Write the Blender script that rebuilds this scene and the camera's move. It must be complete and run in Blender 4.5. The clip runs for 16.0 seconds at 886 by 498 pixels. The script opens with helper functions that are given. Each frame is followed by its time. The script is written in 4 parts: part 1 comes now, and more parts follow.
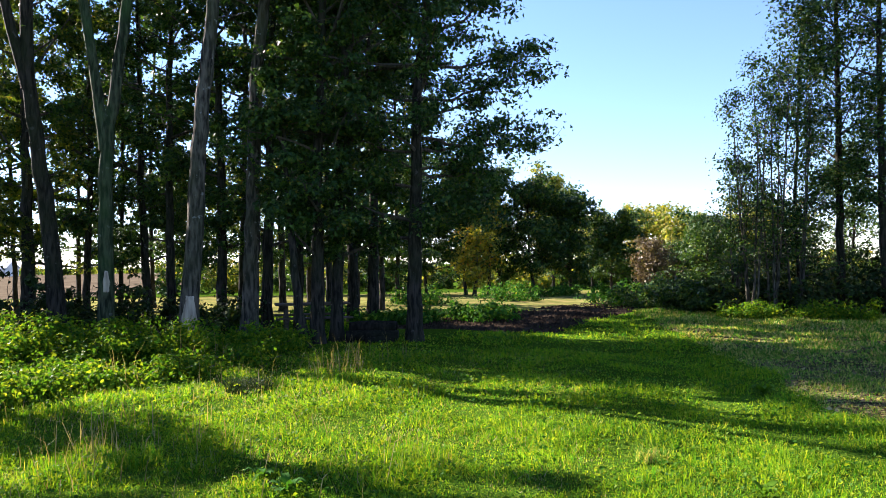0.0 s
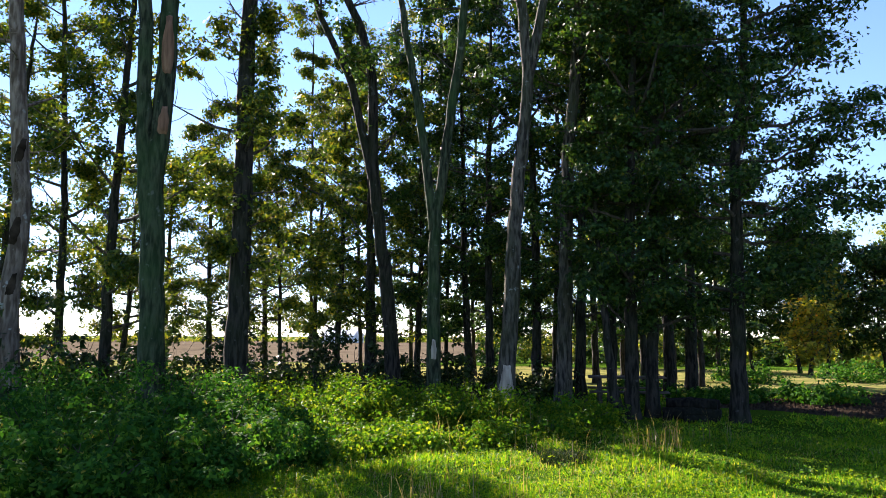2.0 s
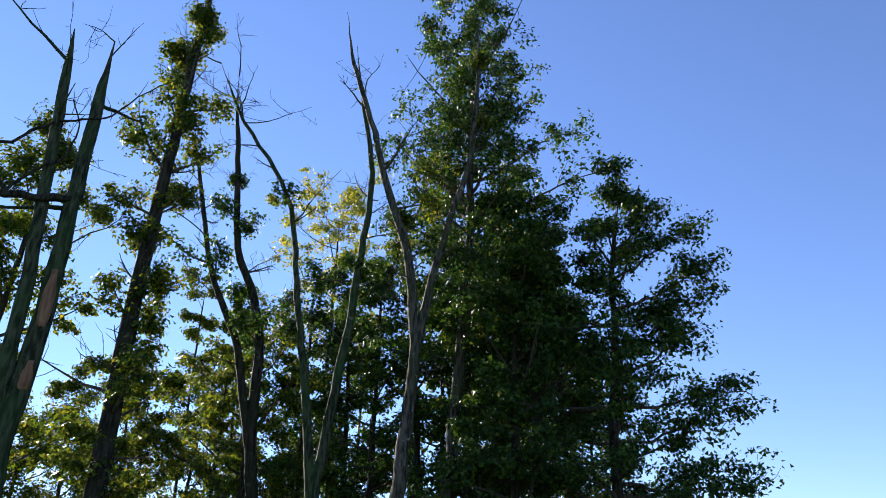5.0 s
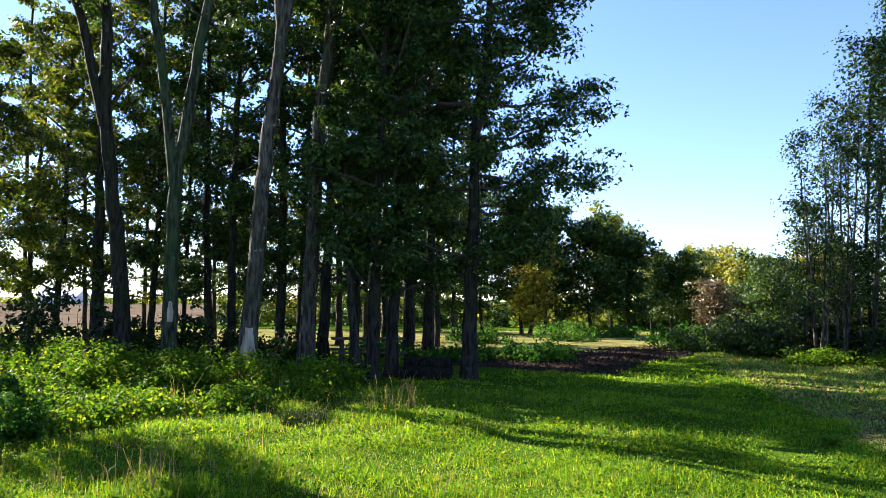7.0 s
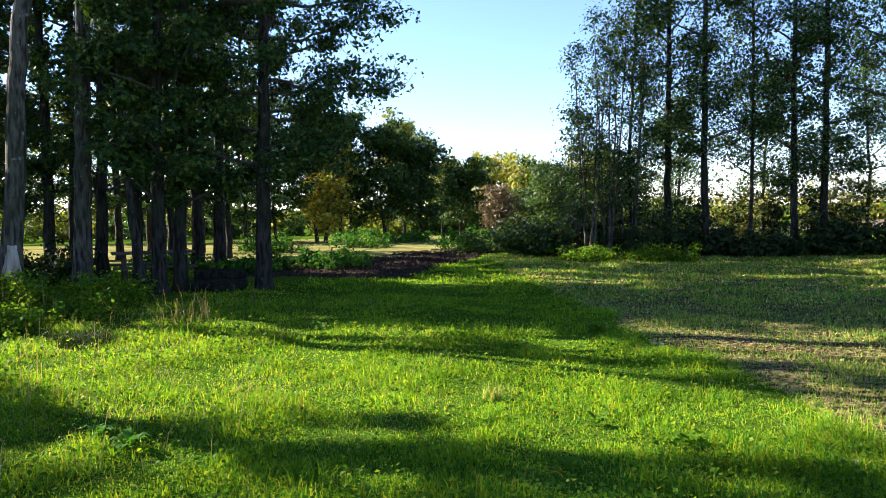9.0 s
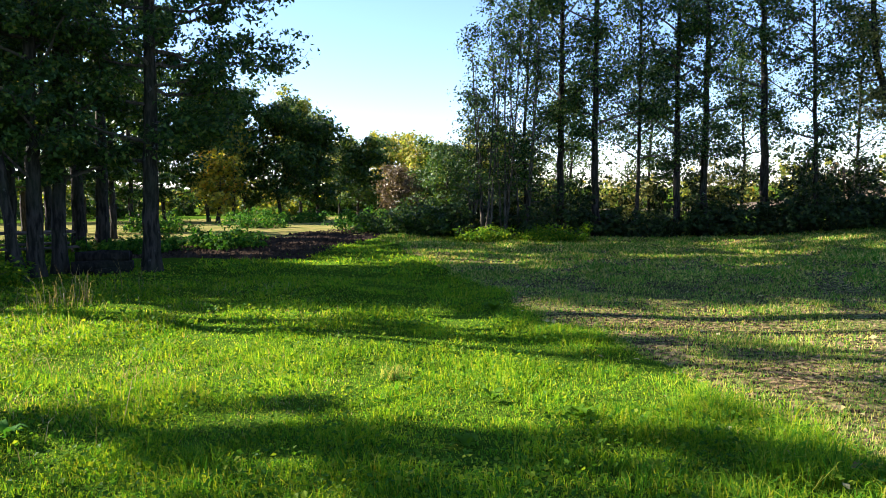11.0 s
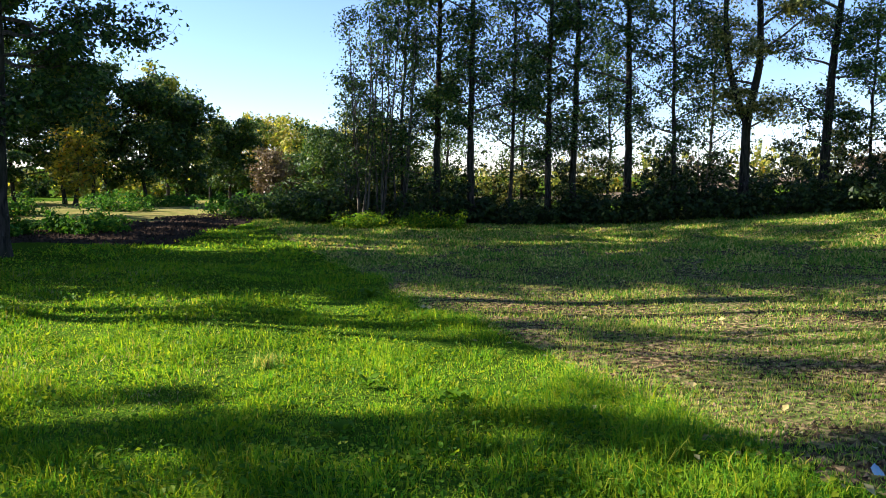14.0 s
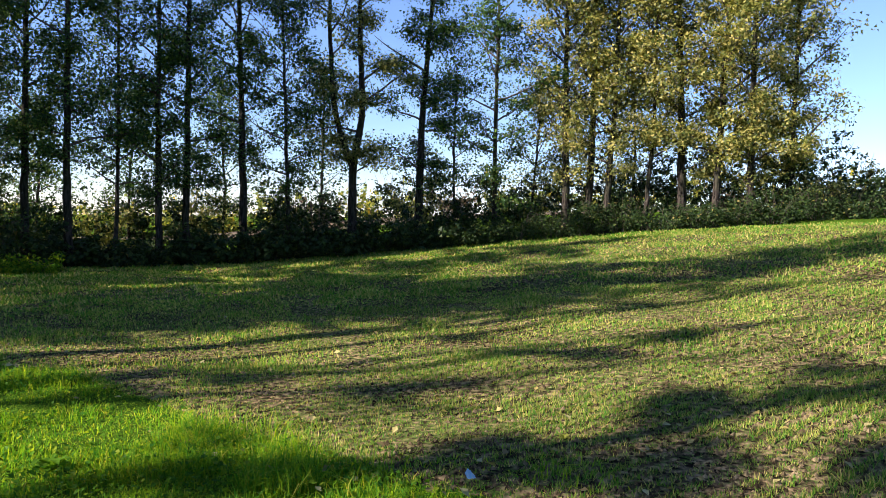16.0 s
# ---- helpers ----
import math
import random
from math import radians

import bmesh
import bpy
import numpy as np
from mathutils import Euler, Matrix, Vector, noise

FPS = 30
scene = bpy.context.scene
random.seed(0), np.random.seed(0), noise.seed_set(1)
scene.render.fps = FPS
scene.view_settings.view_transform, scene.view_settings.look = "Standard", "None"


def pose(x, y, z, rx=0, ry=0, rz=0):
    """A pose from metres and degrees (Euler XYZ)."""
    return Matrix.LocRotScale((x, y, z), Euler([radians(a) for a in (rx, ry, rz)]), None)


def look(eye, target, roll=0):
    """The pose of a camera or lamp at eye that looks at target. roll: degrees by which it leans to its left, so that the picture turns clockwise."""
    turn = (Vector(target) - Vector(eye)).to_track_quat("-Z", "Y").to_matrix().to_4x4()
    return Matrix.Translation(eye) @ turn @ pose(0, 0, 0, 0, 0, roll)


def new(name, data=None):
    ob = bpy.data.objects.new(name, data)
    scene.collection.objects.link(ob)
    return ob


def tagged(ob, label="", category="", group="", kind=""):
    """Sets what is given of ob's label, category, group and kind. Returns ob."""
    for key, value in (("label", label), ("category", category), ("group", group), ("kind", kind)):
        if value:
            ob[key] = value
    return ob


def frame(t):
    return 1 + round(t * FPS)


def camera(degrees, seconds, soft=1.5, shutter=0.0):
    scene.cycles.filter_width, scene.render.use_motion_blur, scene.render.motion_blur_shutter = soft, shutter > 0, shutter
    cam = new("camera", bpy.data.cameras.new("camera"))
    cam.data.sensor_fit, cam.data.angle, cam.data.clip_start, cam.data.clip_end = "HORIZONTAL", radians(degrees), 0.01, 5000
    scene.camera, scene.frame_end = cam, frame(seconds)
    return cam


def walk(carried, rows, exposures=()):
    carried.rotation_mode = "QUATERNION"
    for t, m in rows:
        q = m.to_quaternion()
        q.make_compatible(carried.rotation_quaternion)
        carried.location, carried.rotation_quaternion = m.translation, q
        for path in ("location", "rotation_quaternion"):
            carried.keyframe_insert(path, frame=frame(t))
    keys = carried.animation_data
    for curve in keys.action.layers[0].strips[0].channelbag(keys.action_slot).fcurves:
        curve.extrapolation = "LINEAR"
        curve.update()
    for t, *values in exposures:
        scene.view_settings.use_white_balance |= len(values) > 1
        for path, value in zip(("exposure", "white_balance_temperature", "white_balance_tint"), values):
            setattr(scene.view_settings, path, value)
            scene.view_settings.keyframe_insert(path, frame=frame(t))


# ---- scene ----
cam = camera(61.05, 16.0, soft=0.8)
EYE = (0.0, 0.0, 1.6)
PATH = [  # seconds, yaw to the left, pitch up, roll to the right
    (0.0, -0.09, 1.09, 0.73),
    (0.5, 8.18, 1.26, 0.52),
    (1.0, 16.78, 1.72, 0.26),
    (1.5, 23.20, 3.05, -0.06),
    (2.0, 23.39, 6.64, -0.20),
    (2.5, 20.85, 11.51, -0.03),
    (3.0, 18.89, 16.58, 0.17),
    (3.5, 17.36, 21.27, 0.32),
    (3.7, 16.88, 23.11, 0.27),
    (4.2, 15.81, 26.65, 0.20),
    (4.7, 15.08, 27.71, -0.02),
    (5.2, 14.04, 25.99, -0.27),
    (5.8, 11.52, 19.79, -0.38),
    (6.0, 10.41, 16.78, -0.34),
    (6.5, 7.38, 9.75, -0.30),
    (7.0, 4.21, 3.93, -0.56),
    (7.5, 0.06, -0.10, -0.50),
    (8.0, -4.85, -1.81, -0.00),
    (8.5, -8.84, -2.48, 0.47),
    (9.0, -11.31, -3.13, 0.70),
    (9.5, -13.20, -3.60, 0.60),
    (10.0, -15.46, -4.03, 0.51),
    (12.5, -22.50, -5.40, -0.33),
    (13.0, -23.33, -5.65, -0.46),
    (13.5, -24.51, -5.85, -0.67),
    (14.0, -28.53, -5.67, -0.91),
    (14.5, -34.43, -5.23, -1.01),
    (15.0, -41.43, -3.96, -1.27),
    (15.5, -48.94, -2.72, -1.41),
    (16.0, -57.12, -2.09, -1.31),
]
walk(cam, [(t, Matrix.Translation(EYE) @ pose(0, 0, 0, 0, 0, w) @ pose(0, 0, 0, 90 + p) @ pose(0, 0, 0, 0, 0, -r)) for t, w, p, r in PATH],
     exposures=[(t, e - 0.27, k, 25) for t, e, k in ((0, 2.5, 6250), (1.5, 2.5, 6400), (2.5, 2.2, 6250), (3.5, 2.0, 6150), (5.8, 2.05, 6150), (6.5, 2.3, 6150), (7.5, 2.55, 6200), (10, 2.55, 6200), (12.5, 2.47, 6200), (14.5, 2.17, 6200), (16, 2.03, 6250))])

# ---- world and sun ----
SUN_YAW, SUN_EL = 56.0, 28.0
world = bpy.data.worlds.new("sky")
scene.world = world
world.use_nodes = True
wn = world.node_tree.nodes
sky = wn.new("ShaderNodeTexSky")
sky.sky_type, sky.sun_disc = "NISHITA", False
sky.sun_elevation, sky.sun_rotation = radians(SUN_EL), radians(-SUN_YAW)
sky.air_density, sky.dust_density, sky.ozone_density = 1.0, 0.0, 5.0
world.node_tree.links.new(sky.outputs[0], wn["Background"].inputs[0])
wn["Background"].inputs[1].default_value = 0.066
lamp = bpy.data.lights.new("sun", "SUN")
lamp.energy, lamp.angle, lamp.color = 5.0, radians(0.55), (1.0, 0.92, 0.76)
sun = new("sun", lamp)
away = Vector((-math.sin(radians(SUN_YAW)) * math.cos(radians(SUN_EL)), math.cos(radians(SUN_YAW)) * math.cos(radians(SUN_EL)), math.sin(radians(SUN_EL))))
sun.matrix_world = look(away * 80, (0, 0, 0))

rng = np.random.default_rng(7)


# ---- materials ----
def material(name, rough=0.8):
    m = bpy.data.materials.new(name)
    m.use_nodes = True
    b = m.node_tree.nodes["Principled BSDF"]
    b.inputs["Roughness"].default_value = rough
    b.inputs["Specular IOR Level"].default_value = 0.12
    return m, m.node_tree.nodes, m.node_tree.links, b


def ramp(nodes, links, value, stops):
    r = nodes.new("ShaderNodeValToRGB")
    while len(r.color_ramp.elements) < len(stops):
        r.color_ramp.elements.new(0.5)
    for e, (at, c) in zip(r.color_ramp.elements, stops):
        e.position, e.color = at, (*c, 1)
    links.new(value, r.inputs[0])
    return r.outputs[0]


def noise_tex(nodes, links, scale, detail=4.0, coord="Object", stretch=(1, 1, 1)):
    c = nodes.new("ShaderNodeTexCoord")
    mp = nodes.new("ShaderNodeMapping")
    mp.inputs["Scale"].default_value = stretch
    links.new(c.outputs[coord], mp.inputs[0])
    n = nodes.new("ShaderNodeTexNoise")
    n.inputs["Scale"].default_value, n.inputs["Detail"].default_value = scale, detail
    links.new(mp.outputs[0], n.inputs["Vector"])
    return n.outputs["Fac"]


def mixed(nodes, links, a, b, fac, blend="MIX"):
    m = nodes.new("ShaderNodeMix")
    m.data_type, m.blend_type = "RGBA", blend
    for value, k in ((a, 6), (b, 7)):
        if isinstance(value, tuple):
            m.inputs[k].default_value = (*value, 1)
        else:
            links.new(value, m.inputs[k])
    if isinstance(fac, float):
        m.inputs[0].default_value = fac
    else:
        links.new(fac, m.inputs[0])
    return m.outputs[2]


def bumped(nodes, links, b, height, strength, distance):
    n = nodes.new("ShaderNodeBump")
    n.inputs["Strength"].default_value, n.inputs["Distance"].default_value = strength, distance
    links.new(height, n.inputs["Height"])
    links.new(n.outputs[0], b.inputs["Normal"])


def leaf_material(name, stops, through_light=0.45, rough=0.5, glow=(1.25, 1.2, 0.5), shine=0.25):
    """Thin leaves: reflecting and letting light through, each leaf of its own shade."""
    m, n, l, b = material(name, rough)
    g = n.new("ShaderNodeNewGeometry")
    col = ramp(n, l, g.outputs["Random Per Island"], stops)
    patch = ramp(n, l, noise_tex(n, l, 0.9, 2.0), [(0.3, (0.62, 0.66, 0.6)), (0.7, (1.1, 1.08, 1.0))])
    col = mixed(n, l, col, patch, 1.0, "MULTIPLY")
    l.new(col, b.inputs["Base Color"])
    b.inputs["Specular IOR Level"].default_value = shine
    t = n.new("ShaderNodeBsdfTranslucent")
    l.new(mixed(n, l, col, glow, 1.0, "MULTIPLY"), t.inputs[0])
    mix = n.new("ShaderNodeMixShader")
    mix.inputs[0].default_value = through_light
    l.new(b.outputs[0], mix.inputs[1])
    l.new(t.outputs[0], mix.inputs[2])
    l.new(mix.outputs[0], n["Material Output"].inputs[0])
    return m


def bark_material(name, dark, light, moss, lichen=(0.36, 0.37, 0.33)):
    m, n, l, b = material(name, 0.9)
    grain = noise_tex(n, l, 17, 10, stretch=(1, 1, 0.2))
    col = ramp(n, l, grain, [(0.40, dark), (0.60, light)])
    col = mixed(n, l, col, moss, ramp(n, l, noise_tex(n, l, 1.3, 5), [(0.42, (0, 0, 0)), (0.68, (0.75, 0.75, 0.75))]))
    spots = ramp(n, l, noise_tex(n, l, 7, 3), [(0.66, (0, 0, 0)), (0.72, (0.6, 0.6, 0.6))])
    col = mixed(n, l, col, lichen, spots)
    l.new(col, b.inputs["Base Color"])
    bumped(n, l, b, grain, 1.0, 0.05)
    return m


def soil_material(name, stops, scale, sprouts=None):
    """Crumbly earth; sprouts: the colour of a thin cover of seedlings."""
    m, n, l, b = material(name, 0.95)
    fine = noise_tex(n, l, scale, 8)
    col = ramp(n, l, fine, stops)
    if sprouts:
        spread = mixed(n, l, noise_tex(n, l, 26, 5), noise_tex(n, l, 0.5, 3), 0.35)
        col = mixed(n, l, col, sprouts, ramp(n, l, spread, [(0.46, (0, 0, 0)), (0.57, (0.5, 0.5, 0.5))]))
    col = mixed(n, l, col, ramp(n, l, noise_tex(n, l, 0.35, 4), [(0.3, (0.6, 0.6, 0.6)), (0.7, (1.1, 1.1, 1.1))]), 1.0, "MULTIPLY")
    l.new(col, b.inputs["Base Color"])
    b.inputs["Specular IOR Level"].default_value = 0.0
    bumped(n, l, b, fine, 0.8, 0.03)
    return m


G1, G2, G3 = (0.014, 0.042, 0.013), (0.036, 0.088, 0.018), (0.095, 0.165, 0.026)
LEAF_DARK = leaf_material("alder_leaf", [(0.0, G1), (0.55, G2), (0.93, G3), (1.0, (0.20, 0.18, 0.03))], 0.30, 0.5, shine=0.16)
# yellower, brighter alder leaf: the sun behind the crowns is painted in
LEAF_BRIGHT = leaf_material("backlit_leaf", [(0.0, G1), (0.4, (0.065, 0.115, 0.018)), (0.9, (0.14, 0.165, 0.022)), (1.0, (0.25, 0.21, 0.03))], 0.42, glow=(1.45, 1.3, 0.4), shine=0.12)
# extra dark leaf: the hedge's deep shade is put into the colour
LEAF_HEDGE = leaf_material("shaded_hedge_leaf", [(0.0, (0.014, 0.03, 0.012)), (0.6, (0.03, 0.058, 0.018)), (0.95, (0.06, 0.095, 0.024)), (1.0, (0.20, 0.16, 0.05))], 0.22, shine=0.1)
# row leaf with warm sunlight mixed into its yellow
LEAF_ROW = leaf_material("row_leaf", [(0.0, (0.05, 0.085, 0.02)), (0.35, (0.13, 0.15, 0.03)), (0.7, (0.27, 0.255, 0.06)), (1.0, (0.42, 0.36, 0.12))], 0.35)
LEAF_YELLOW = leaf_material("autumn_leaf", [(0.0, (0.08, 0.13, 0.02)), (0.4, (0.26, 0.27, 0.025)), (0.8, (0.48, 0.38, 0.03)), (1.0, (0.46, 0.22, 0.02))], 0.5)
LEAF_MIXED = leaf_material("turning_leaf", [(0.0, (0.07, 0.14, 0.02)), (0.5, (0.23, 0.26, 0.04)), (0.9, (0.38, 0.35, 0.06)), (1.0, (0.50, 0.34, 0.03))], 0.48)
LEAF_BROWN = leaf_material("dry_leaf", [(0.0, (0.06, 0.05, 0.03)), (0.6, (0.14, 0.10, 0.06)), (1.0, (0.20, 0.16, 0.09))], 0.3)
LEAF_BUSH = leaf_material("bramble_leaf", [(0.0, (0.015, 0.07, 0.011)), (0.6, (0.045, 0.16, 0.018)), (0.95, (0.12, 0.25, 0.026)), (1.0, (0.34, 0.31, 0.05))], 0.36, rough=0.75, shine=0.08)
LEAF_NETTLE = leaf_material("nettle_leaf", [(0.0, (0.035, 0.125, 0.012)), (0.6, (0.10, 0.22, 0.016)), (1.0, (0.26, 0.33, 0.02))], 0.5, glow=(1.3, 1.2, 0.4), shine=0.05)
ROTTEN = bark_material('rotten_wood', (0.006, 0.005, 0.004), (0.026, 0.021, 0.016), (0.012, 0.015, 0.007), (0.04, 0.04, 0.035))
GRASS = leaf_material("grass_blade", [(0.0, (0.042, 0.20, 0.018)), (0.5, (0.15, 0.32, 0.016)), (0.9, (0.31, 0.42, 0.018)), (1.0, (0.46, 0.42, 0.07))], 0.5, 0.6, glow=(1.4, 1.25, 0.4), shine=0.05)
WHEAT = leaf_material("young_wheat", [(0.0, (0.045, 0.21, 0.025)), (0.5, (0.19, 0.32, 0.042)), (0.8, (0.43, 0.385, 0.115)), (1.0, (0.56, 0.46, 0.19))], 0.45, 0.6, shine=0.05)
STRAW = leaf_material("dry_grass", [(0.0, (0.24, 0.18, 0.08)), (1.0, (0.42, 0.34, 0.17))], 0.35)
FALLEN = leaf_material("fallen_leaf", [(0.0, (0.12, 0.08, 0.04)), (0.5, (0.30, 0.24, 0.07)), (1.0, (0.38, 0.34, 0.16))], 0.2)
BARK_GREY = bark_material("grey_bark", (0.020, 0.017, 0.014), (0.115, 0.10, 0.078), (0.05, 0.056, 0.027), (0.27, 0.28, 0.26))
BARK_DARK = bark_material("dark_bark", (0.012, 0.010, 0.008), (0.048, 0.041, 0.032), (0.024, 0.03, 0.012), (0.09, 0.09, 0.08))
BARK_GREEN = bark_material("mossy_bark", (0.014, 0.018, 0.010), (0.066, 0.075, 0.042), (0.03, 0.068, 0.02), (0.14, 0.15, 0.12))
BARK_BROWN = bark_material("peeling_bark", (0.10, 0.07, 0.05), (0.28, 0.22, 0.17), (0.06, 0.045, 0.035))
TWIG = bark_material("twig_bark", (0.04, 0.032, 0.025), (0.11, 0.09, 0.07), (0.05, 0.05, 0.03), (0.1, 0.1, 0.09))
BARE_WOOD, _n, _l, _b = material("bare_wood", 0.8)
_l.new(ramp(_n, _l, noise_tex(_n, _l, 20, 5, stretch=(1, 1, 0.12)), [(0.3, (0.20, 0.15, 0.11)), (0.55, (0.40, 0.33, 0.25)), (0.75, (0.50, 0.43, 0.34))]), _b.inputs["Base Color"])
RED_WOOD, _n, _l, _b = material("stripped_wood", 0.8)
_l.new(ramp(_n, _l, noise_tex(_n, _l, 20, 5, stretch=(1, 1, 0.12)), [(0.3, (0.12, 0.06, 0.035)), (0.7, (0.27, 0.15, 0.09))]), _b.inputs["Base Color"])
OLD_WOOD, _n, _l, _b = material("old_wood", 0.85)
_l.new(ramp(_n, _l, noise_tex(_n, _l, 9, 5, stretch=(0.2, 1, 1)), [(0.3, (0.05, 0.04, 0.03)), (0.7, (0.13, 0.105, 0.08))]), _b.inputs["Base Color"])
SOD = soil_material("sod", [(0.3, (0.02, 0.05, 0.006)), (0.5, (0.05, 0.11, 0.009)), (0.7, (0.12, 0.17, 0.016))], 40)
FIELD_SOIL = soil_material("field_soil", [(0.40, (0.014, 0.010, 0.007)), (0.51, (0.078, 0.057, 0.03)), (0.66, (0.32, 0.225, 0.115))], 14, (0.13, 0.20, 0.04))
CLOD_SOIL = soil_material("clod_soil", [(0.38, (0.02, 0.015, 0.009)), (0.5, (0.09, 0.067, 0.035)), (0.66, (0.27, 0.205, 0.112))], 9)
DARK_SOIL = soil_material("ploughed_soil", [(0.3, (0.018, 0.013, 0.009)), (0.7, (0.075, 0.055, 0.038))], 5)
FAR_SOIL = soil_material("far_soil", [(0.3, (0.10, 0.08, 0.055)), (0.7, (0.165, 0.135, 0.09))], 0.5)
FAR_GRASS = soil_material("far_grass", [(0.3, (0.08, 0.11, 0.025)), (0.5, (0.19, 0.19, 0.055)), (0.7, (0.30, 0.23, 0.09))], 2.2)


# ---- mesh helpers ----
class Geo:
    def __init__(self):
        self.v, self.q, self.t, self.n = [], [], [], 0

    def add(self, verts, quads=None, tris=None):
        verts = np.asarray(verts, float).reshape(-1, 3)
        if quads is not None and len(quads):
            self.q.append(np.asarray(quads, int).reshape(-1, 4) + self.n)
        if tris is not None and len(tris):
            self.t.append(np.asarray(tris, int).reshape(-1, 3) + self.n)
        self.v.append(verts)
        self.n += len(verts)

    def mesh(self, name, mat, smooth=False):
        v = np.concatenate(self.v)
        q = np.concatenate(self.q) if self.q else np.zeros((0, 4), int)
        t = np.concatenate(self.t) if self.t else np.zeros((0, 3), int)
        me = bpy.data.meshes.new(name)
        me.vertices.add(len(v))
        me.vertices.foreach_set("co", v.astype(np.float32).ravel())
        me.loops.add(q.size + t.size)
        me.loops.foreach_set("vertex_index", np.concatenate([q.ravel(), t.ravel()]).astype(np.int32))
        me.polygons.add(len(q) + len(t))
        starts = np.concatenate([np.arange(len(q)) * 4, q.size + np.arange(len(t)) * 3]).astype(np.int32)
        me.polygons.foreach_set("loop_start", starts)
        me.polygons.foreach_set("use_smooth", np.full(len(q) + len(t), smooth))
        me.materials.append(mat)
        me.update(calc_edges=True)
        return me


def part(name, geo, mat, parent=None, label="", smooth=False):
    ob = new(name, geo.mesh(name, mat, smooth))
    if parent is not None:
        ob.parent = parent
    if label:
        tagged(ob, label)
    return ob


def empty(name, label, category, group="", at=(0, 0, 0)):
    ob = new(name)
    ob.location = at
    ob.empty_display_size = 0.2
    return tagged(ob, label, category, group)


def tube(geo, pts, radii, sides=8, wobble=0.0):
    pts = np.asarray(pts, float)
    n = len(pts)
    tang = np.gradient(pts, axis=0)
    tang /= np.linalg.norm(tang, axis=1)[:, None] + 1e-9
    ref = np.array([1.0, 0.13, 0.07]) if abs(tang[0, 0]) < 0.8 else np.array([0.1, 1.0, 0.05])
    a = np.cross(tang, ref)
    a /= np.linalg.norm(a, axis=1)[:, None] + 1e-9
    b = np.cross(tang, a)
    ang = np.linspace(0, 2 * math.pi, sides, endpoint=False)
    r = np.asarray(radii, float)[:, None] * (1 + wobble * rng.standard_normal((n, sides)))
    ring = pts[:, None, :] + (np.cos(ang)[None, :, None] * a[:, None, :] + np.sin(ang)[None, :, None] * b[:, None, :]) * r[:, :, None]
    v = ring.reshape(-1, 3)
    i, k = np.meshgrid(np.arange(n - 1), np.arange(sides), indexing="ij")
    k2 = (k + 1) % sides
    quads = np.stack([i * sides + k, i * sides + k2, (i + 1) * sides + k2, (i + 1) * sides + k], -1).reshape(-1, 4)
    cap = len(v)
    v = np.vstack([v, pts[-1:]])
    kk = np.arange(sides)
    tris = np.stack([(n - 1) * sides + kk, (n - 1) * sides + (kk + 1) % sides, np.full(sides, cap)], -1)
    geo.add(v, quads, tris)


def smooth_line(ctrl, step=0.35):
    """A soft curve through a few points."""
    c = np.asarray(ctrl, float)
    d = np.concatenate([[0], np.cumsum(np.linalg.norm(np.diff(c, axis=0), axis=1))])
    s = np.linspace(0, d[-1], max(4, int(d[-1] / step)))
    out = np.stack([np.interp(s, d, c[:, k]) for k in range(3)], -1)
    for _ in range(2):
        out[1:-1] = 0.25 * out[:-2] + 0.5 * out[1:-1] + 0.25 * out[2:]
    return out


def leaves(geo, centres, size, upward=0.5, narrow=0.6, small=False, facing=None):
    """Small folded leaf blades, a quad each; small ones, high in the trees, are a triangle."""
    c = np.asarray(centres, float)
    n = len(c)
    if not n:
        return
    if facing is None:
        nrm = rng.standard_normal((n, 3))
        nrm[:, 2] = np.abs(nrm[:, 2]) + upward
    else:
        nrm = facing
    nrm /= np.linalg.norm(nrm, axis=1)[:, None]
    along = np.cross(nrm, rng.standard_normal((n, 3)))
    along /= np.linalg.norm(along, axis=1)[:, None] + 1e-9
    side = np.cross(nrm, along)
    s = size * rng.uniform(0.6, 1.35, (n, 1))
    a, b = along * s * 0.5, side * s * 0.5 * narrow
    lift = nrm * s * 0.12
    if small:
        w = side * s * rng.uniform(0.38, 0.5, (n, 1))
        v = np.stack([c - a + w * 0.8, c - a - w, c + a * 0.9 + lift], 1).reshape(-1, 3)
        geo.add(v, None, np.arange(3 * n).reshape(-1, 3))
        return
    v = np.stack([c - a, c + b * 1.0 + lift - a * 0.1, c + a, c - b * 1.0 + lift - a * 0.1], 1).reshape(-1, 3)
    geo.add(v, np.arange(4 * n).reshape(-1, 4))


def clumped(geo, spots, total, radius, size, flat=0.6, small=True, even=1.6, narrow=0.7):
    """Leaves in rounded sprays round the spots, each leaf turned outwards and upwards on its spray."""
    spots = np.asarray(spots, float)
    per = rng.multinomial(int(total), rng.dirichlet(np.full(len(spots), even)))
    k = np.repeat(np.arange(len(spots)), per)
    span = radius * rng.uniform(0.55, 1.4, (len(spots), 3)) * np.array([1, 1, flat])
    d = rng.standard_normal((len(k), 3))
    d[:, 2] += 0.3
    d /= np.linalg.norm(d, axis=1)[:, None]
    c = spots[k] + d * span[k] * (rng.uniform(0, 1, len(k)) ** 0.5)[:, None]
    leaves(geo, c, size, narrow=narrow, small=small, facing=d + np.array([0, 0, 0.4]) + 0.5 * rng.standard_normal(d.shape))


